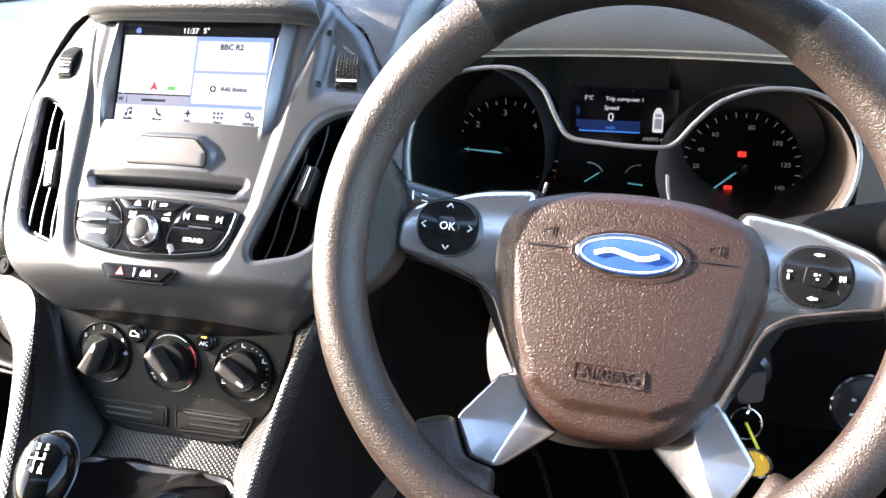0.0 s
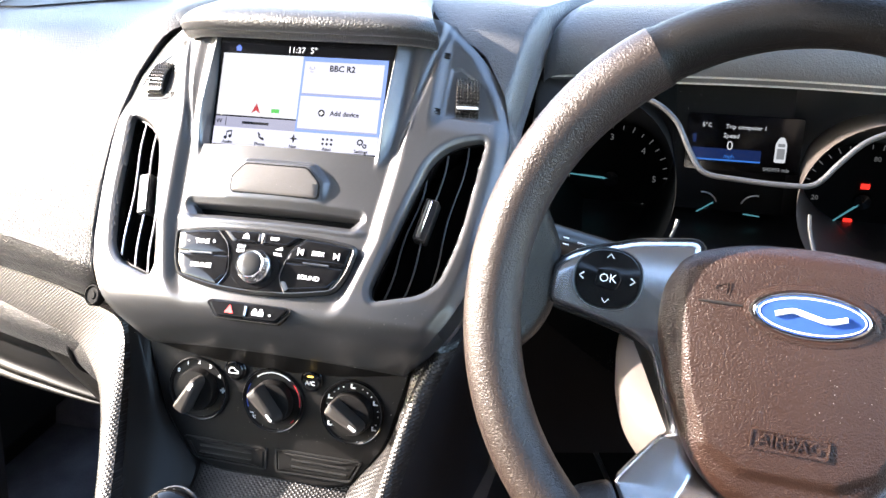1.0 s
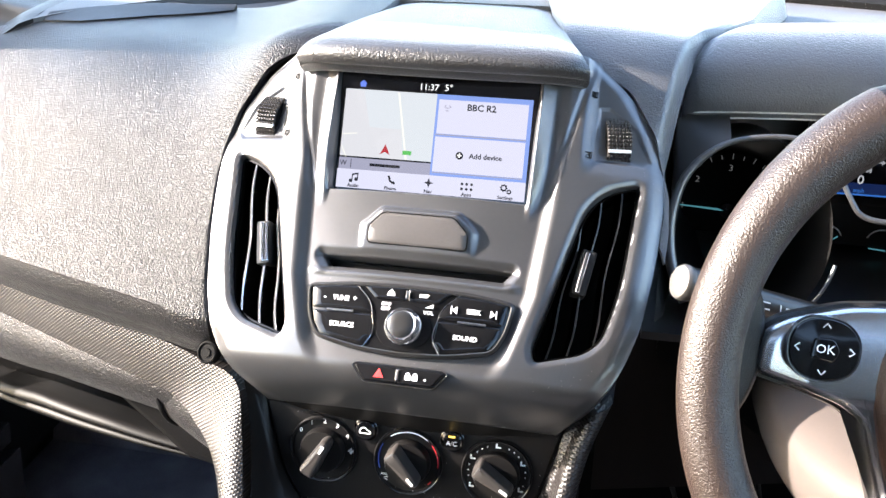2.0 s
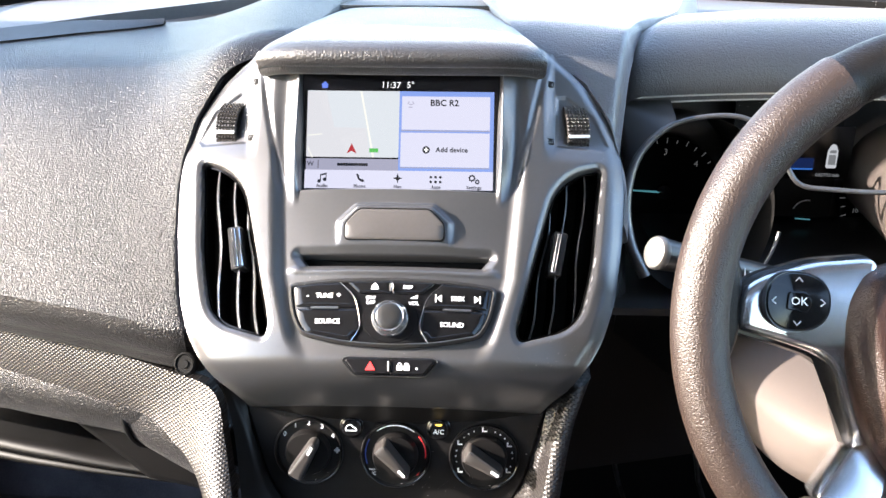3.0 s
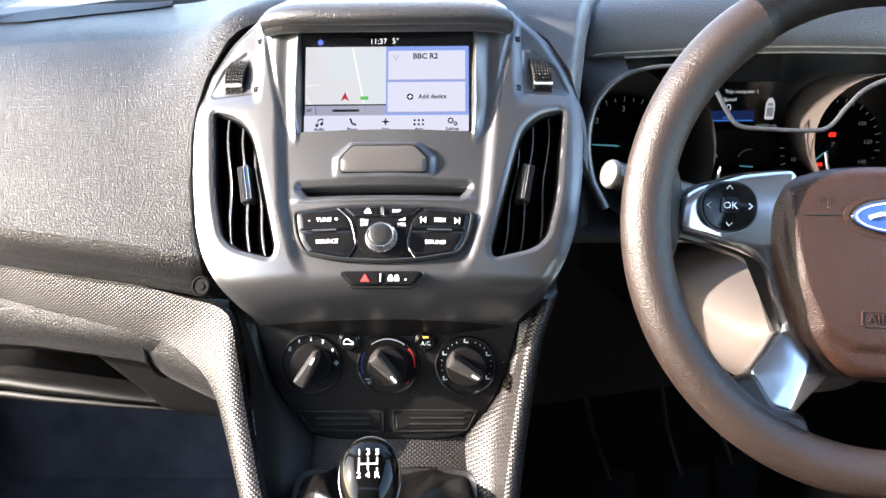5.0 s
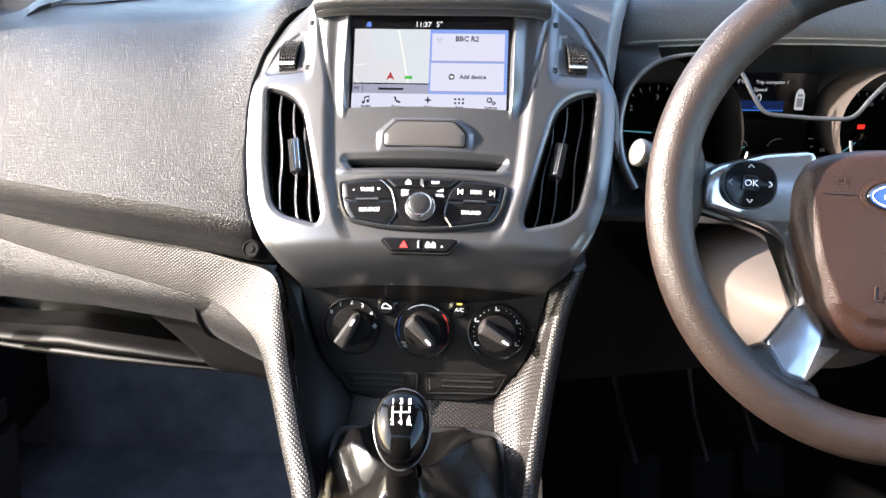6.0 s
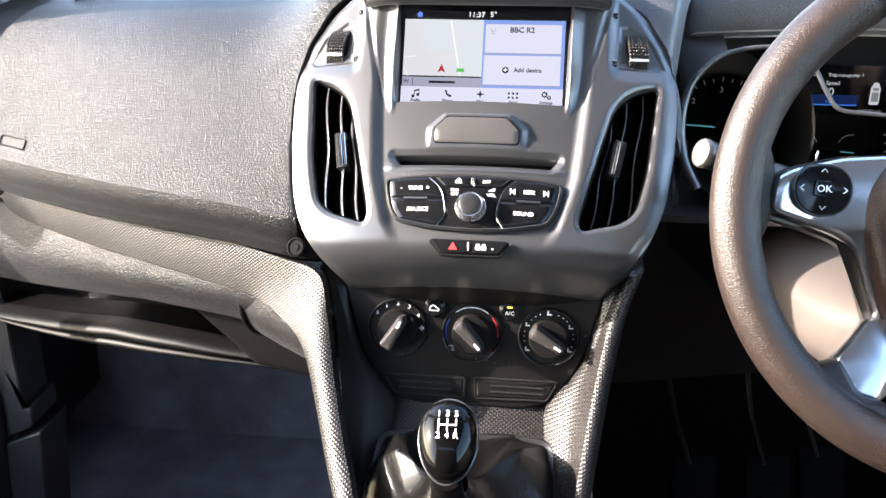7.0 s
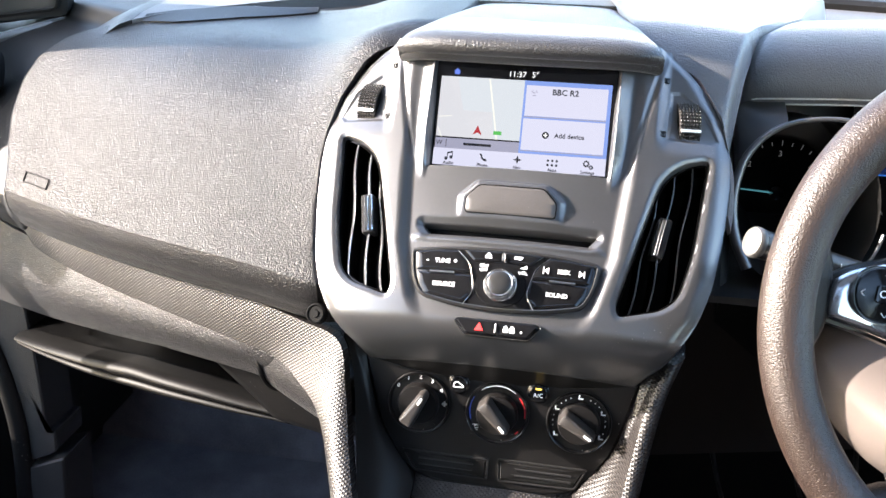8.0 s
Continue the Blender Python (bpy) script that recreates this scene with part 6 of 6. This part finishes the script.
# ---- binnacle ----
binnacle = thing("binnacle", pose(0.34, 0.15, 0.80), "grained grey-black hood over the instruments", "binnacle")
BO = Vector((0.34, 0.15, 0.80))


def hood_end(y):
    """Where the instrument hood begins beside the stack, further out towards its back."""
    return float(np.interp(y, (0.05, 0.085, 0.11, 0.135, 0.17, 0.26), (0.1615, 0.166, 0.176, 0.194, 0.215, 0.235)))


def hood_shape(u, v):
    """u from the stack's side to the door: a side face, a rounded shoulder, the top; v from the lip's underside over the lip and back."""
    along = max(0.0, (u - 0.06) / 0.94) ** 1.25
    x_mid = 0.163 + 0.427 * along
    lip = 0.8045 + 0.006 * (1 - ((x_mid - 0.33) / 0.17) ** 2)
    if v < 0.12:
        y, z = 0.150 - 0.076 * (v / 0.12), lip - 0.003 * (1 - v / 0.12)
    elif v < 0.6:
        a = (v - 0.12) / 0.48 * math.pi / 2
        y, z = 0.073 + 0.064 * (1 - math.cos(a)) - 0.005 * math.sin(2 * a), lip + 0.051 * math.sin(a)
    else:
        k = (v - 0.6) / 0.4
        y, z = 0.137 + 0.13 * k, lip + 0.051 - 0.05 * k ** 1.6
    left = hood_end(y)
    x = left + (0.59 - left) * along
    e = max(0.0, 1 - (x - left) / 0.016)
    drop = 0.010 * (1 - math.sqrt(max(0.0, 1 - e * e)))
    y, z = y + drop * 0.7, z - drop * (1.0 if v > 0.12 else 0.2)
    if u < 0.06:
        k = 1 - u / 0.06
        x, y, z = x + 0.004 * k, y + 0.012 * k, z - 0.060 * k * min(1.0, max(0.12, (v - 0.05) * 2))
    return Vector((x, y, z)) - BO


part("hood_shell", shell(hood_shape, 110, 60, (0, 0.006, -0.006)), SKY_PALED_PAD, binnacle)


def cheek(u, v):
    """The end of the binnacle beside the stack."""
    x = 0.158 + 0.006 * u
    return Vector((x, 0.09 - 0.10 * v + 0.06 * u, 0.815 - 0.135 * v)) - BO


part("side_cheek", shell(cheek, 6, 12, (0.006, 0.01, 0)), DARK, binnacle)
# Filler's tan stands for the sun falling on it.
part("right_filler", shell(lambda u, v: Vector((0.49 + 0.20 * u, 0.05 + 0.05 * u, 0.66 + 0.145 * v)) - BO, 6, 4, (0, 0.01, 0)), surface("tan_lit_plastic", (0.04, 0.034, 0.03), 0.5), binnacle)
part("knee_panel", shell(lambda u, v: Vector((0.165 + 0.53 * u, 0.03 + 0.10 * v, 0.665 - 0.19 * v)) - BO, 10, 6, (0, 0.01, 0)), DARK, binnacle)
switch = thing("light_switch", pose(0.514, 0.025, 0.562) @ pose(0, 0, 0, 80, 0, 0), "round black headlamp switch with a chrome ring", "switch")
part("dial_body", lathe([(0.024, -0.004), (0.024, 0.003), (0.020, 0.006), (0.0, 0.007)], 32), SMOOTH_DARK, switch)
part("chrome_ring", hoop(oval(0, 0, 0.0262, 0.0262, 40), [(0, -0.003), (0, 0.004), (0.0014, 0.005), (0.0022, -0.003)]), CHROME, switch, "chrome ring")
part("printed_marks", merge(*[plate(box_outline(0.012 * math.cos(a) - 0.0015, 0.012 * math.sin(a) - 0.001, 0.012 * math.cos(a) + 0.0015, 0.012 * math.sin(a) + 0.001, 0.0003, 1), [(0, 0.006), (0, 0.0074)], rings=()) for a in (0.6, 1.6, 2.6, 3.6)]), GREY_INK, switch)

# ---- pedals ----
sheet("pedal_bracket", block(0.16, 0.19, 0.44, 0.44, 0.64, 0.50, 0.01), DARK, "black pedal bracket under the dashboard", "bracket")
for x, y, z, name in ((0.245, 0.26, 0.215, "clutch"), (0.335, 0.26, 0.222, "brake"), (0.402, 0.28, 0.225, "throttle")):
    p = thing("pedal", pose(x, y, z), "black rubber pedal on a steel arm darkened for shade", "pedal", "pedals in the footwell")
    part("rubber_pad", moved(block(-0.028, -0.006, -0.034, 0.028, 0.006, 0.034, 0.004), pose(0, 0, 0, -35, 0, 0)), BLACK, p)
    part("rib", merge(*[moved(block(-0.024, -0.009, k * 0.014 - 0.002, 0.024, -0.005, k * 0.014 + 0.002, 0.001), pose(0, 0, 0, -35, 0, 0)) for k in (-2, -1, 0, 1, 2)]), BLACK, p)
    # Steel arm coloured near black, for the shade under the dashboard.
    part("arm", tube([(-0.005, 0.008, 0.02), (-0.025, 0.02, 0.08), (-0.045, -0.02, 0.16), (-0.05, -0.03, 0.25)], 0.0028, 8), SMOOTH_DARK, p, "steel arm")

# ---- passenger side: mirror corner, door foot, airbag mark ----


def on_pad(a, b, h):
    """On the passenger pad: a across, b up its slope, h out of it, from the mark's middle."""
    x, s = -0.4390 + a, 0.0050 + b * 0.74
    return Vector((x, pad_y(x) + s - 0.62 * h, pad_z(x, s) + 0.72 * h))


part("airbag_mark", hoop(rounded([(-0.0165, -0.0055), (0.0165, -0.0055), (0.0165, 0.0055), (-0.0165, 0.0055)], 0.002, 4), [(0, -0.001), (0.0, 0.0012), (0.0010, 0.0012), (0.0010, -0.001)], on_pad), BLACK, dash, "outlined airbag mark")
UP = pose(0, 0, 0, 90, 0, 0)
corner = thing("door_corner_panel", pose(0, 0.25, 0) @ UP, "black corner panel with a raised rim at the dashboard's end", "corner panel")
part("panel", plate(rounded([(-0.66, 0.790), (-0.526, 0.810), (-0.520, 0.840), (-0.56, 0.870), (-0.66, 0.870)], 0.008, 4), [(0, -0.012), (0, 0.0), (0.004, 0.003)]), SMOOTH_DARK, corner)
part("rim", hoop(rounded([(-0.655, 0.797), (-0.531, 0.816), (-0.526, 0.836), (-0.56, 0.862), (-0.655, 0.862)], 0.008, 4), [(0, 0.002), (0, 0.008), (0.003, 0.009), (0.004, 0.002)]), DARK, corner)
part("ledge", tube([(-0.66, 0.776, 0.01), (-0.598, 0.785, 0.012), (-0.55, 0.798, 0.006), (-0.498, 0.812, -0.02)], [0.006, 0.006, 0.006, 0.003], 10), SKY_PALED_PAD, corner, "lower ledge paled for light on its edge")
side_vent = thing("side_vent", pose(-0.594, 0.150, 0.770, 70, 0, 0), "black air vent with a silver ring at the dashboard's end", "air vent")
part("silver_ring", hoop(oval(0, 0, 0.042, 0.034, 36, 3), [(0, -0.006), (0, 0.002), (0.0015, 0.004), (0.004, 0.002), (0.004, -0.006)]), SILVER, side_vent, "satin silver ring")
part("vent_body", plate(oval(0, 0, 0.039, 0.031, 36, 3), [(0, -0.02), (0, -0.006)]), DARK, side_vent)
kick = thing("kick_panel", pose(0, 0.18, 0) @ UP, "dark grey stepped plastic panel in the door opening", "trim panel")
part("upper_moulding", plate(rounded([(-0.652, 0.53), (-0.592, 0.53), (-0.589, 0.419), (-0.590, 0.358), (-0.592, 0.310), (-0.580, 0.313), (-0.583, 0.283), (-0.592, 0.277), (-0.624, 0.262), (-0.620, 0.318), (-0.625, 0.374), (-0.634, 0.425)], 0.004, 3), [(0, -0.06), (0, -0.002), (0.002, 0.0)]), DOOR_GREY, kick)
part("lower_moulding", plate(rounded([(-0.625, 0.255), (-0.591, 0.269), (-0.572, 0.277), (-0.579, 0.212), (-0.600, 0.04), (-0.68, 0.04), (-0.635, 0.203)], 0.004, 3), [(0, -0.06), (0, 0.002), (0.002, 0.004)]), DOOR_GREY, kick)
part("rubber_seal", tube(smooth_path([(-0.672, 0.56, 0.0), (-0.650, 0.45, 0.0), (-0.641, 0.412, 0.0), (-0.634, 0.374, 0.0), (-0.629, 0.318, 0.0), (-0.632, 0.259, 0.0), (-0.637, 0.212, 0.0), (-0.65, 0.05, 0.0)]), 0.012, 12), DARK, kick, "black rubber door seal")
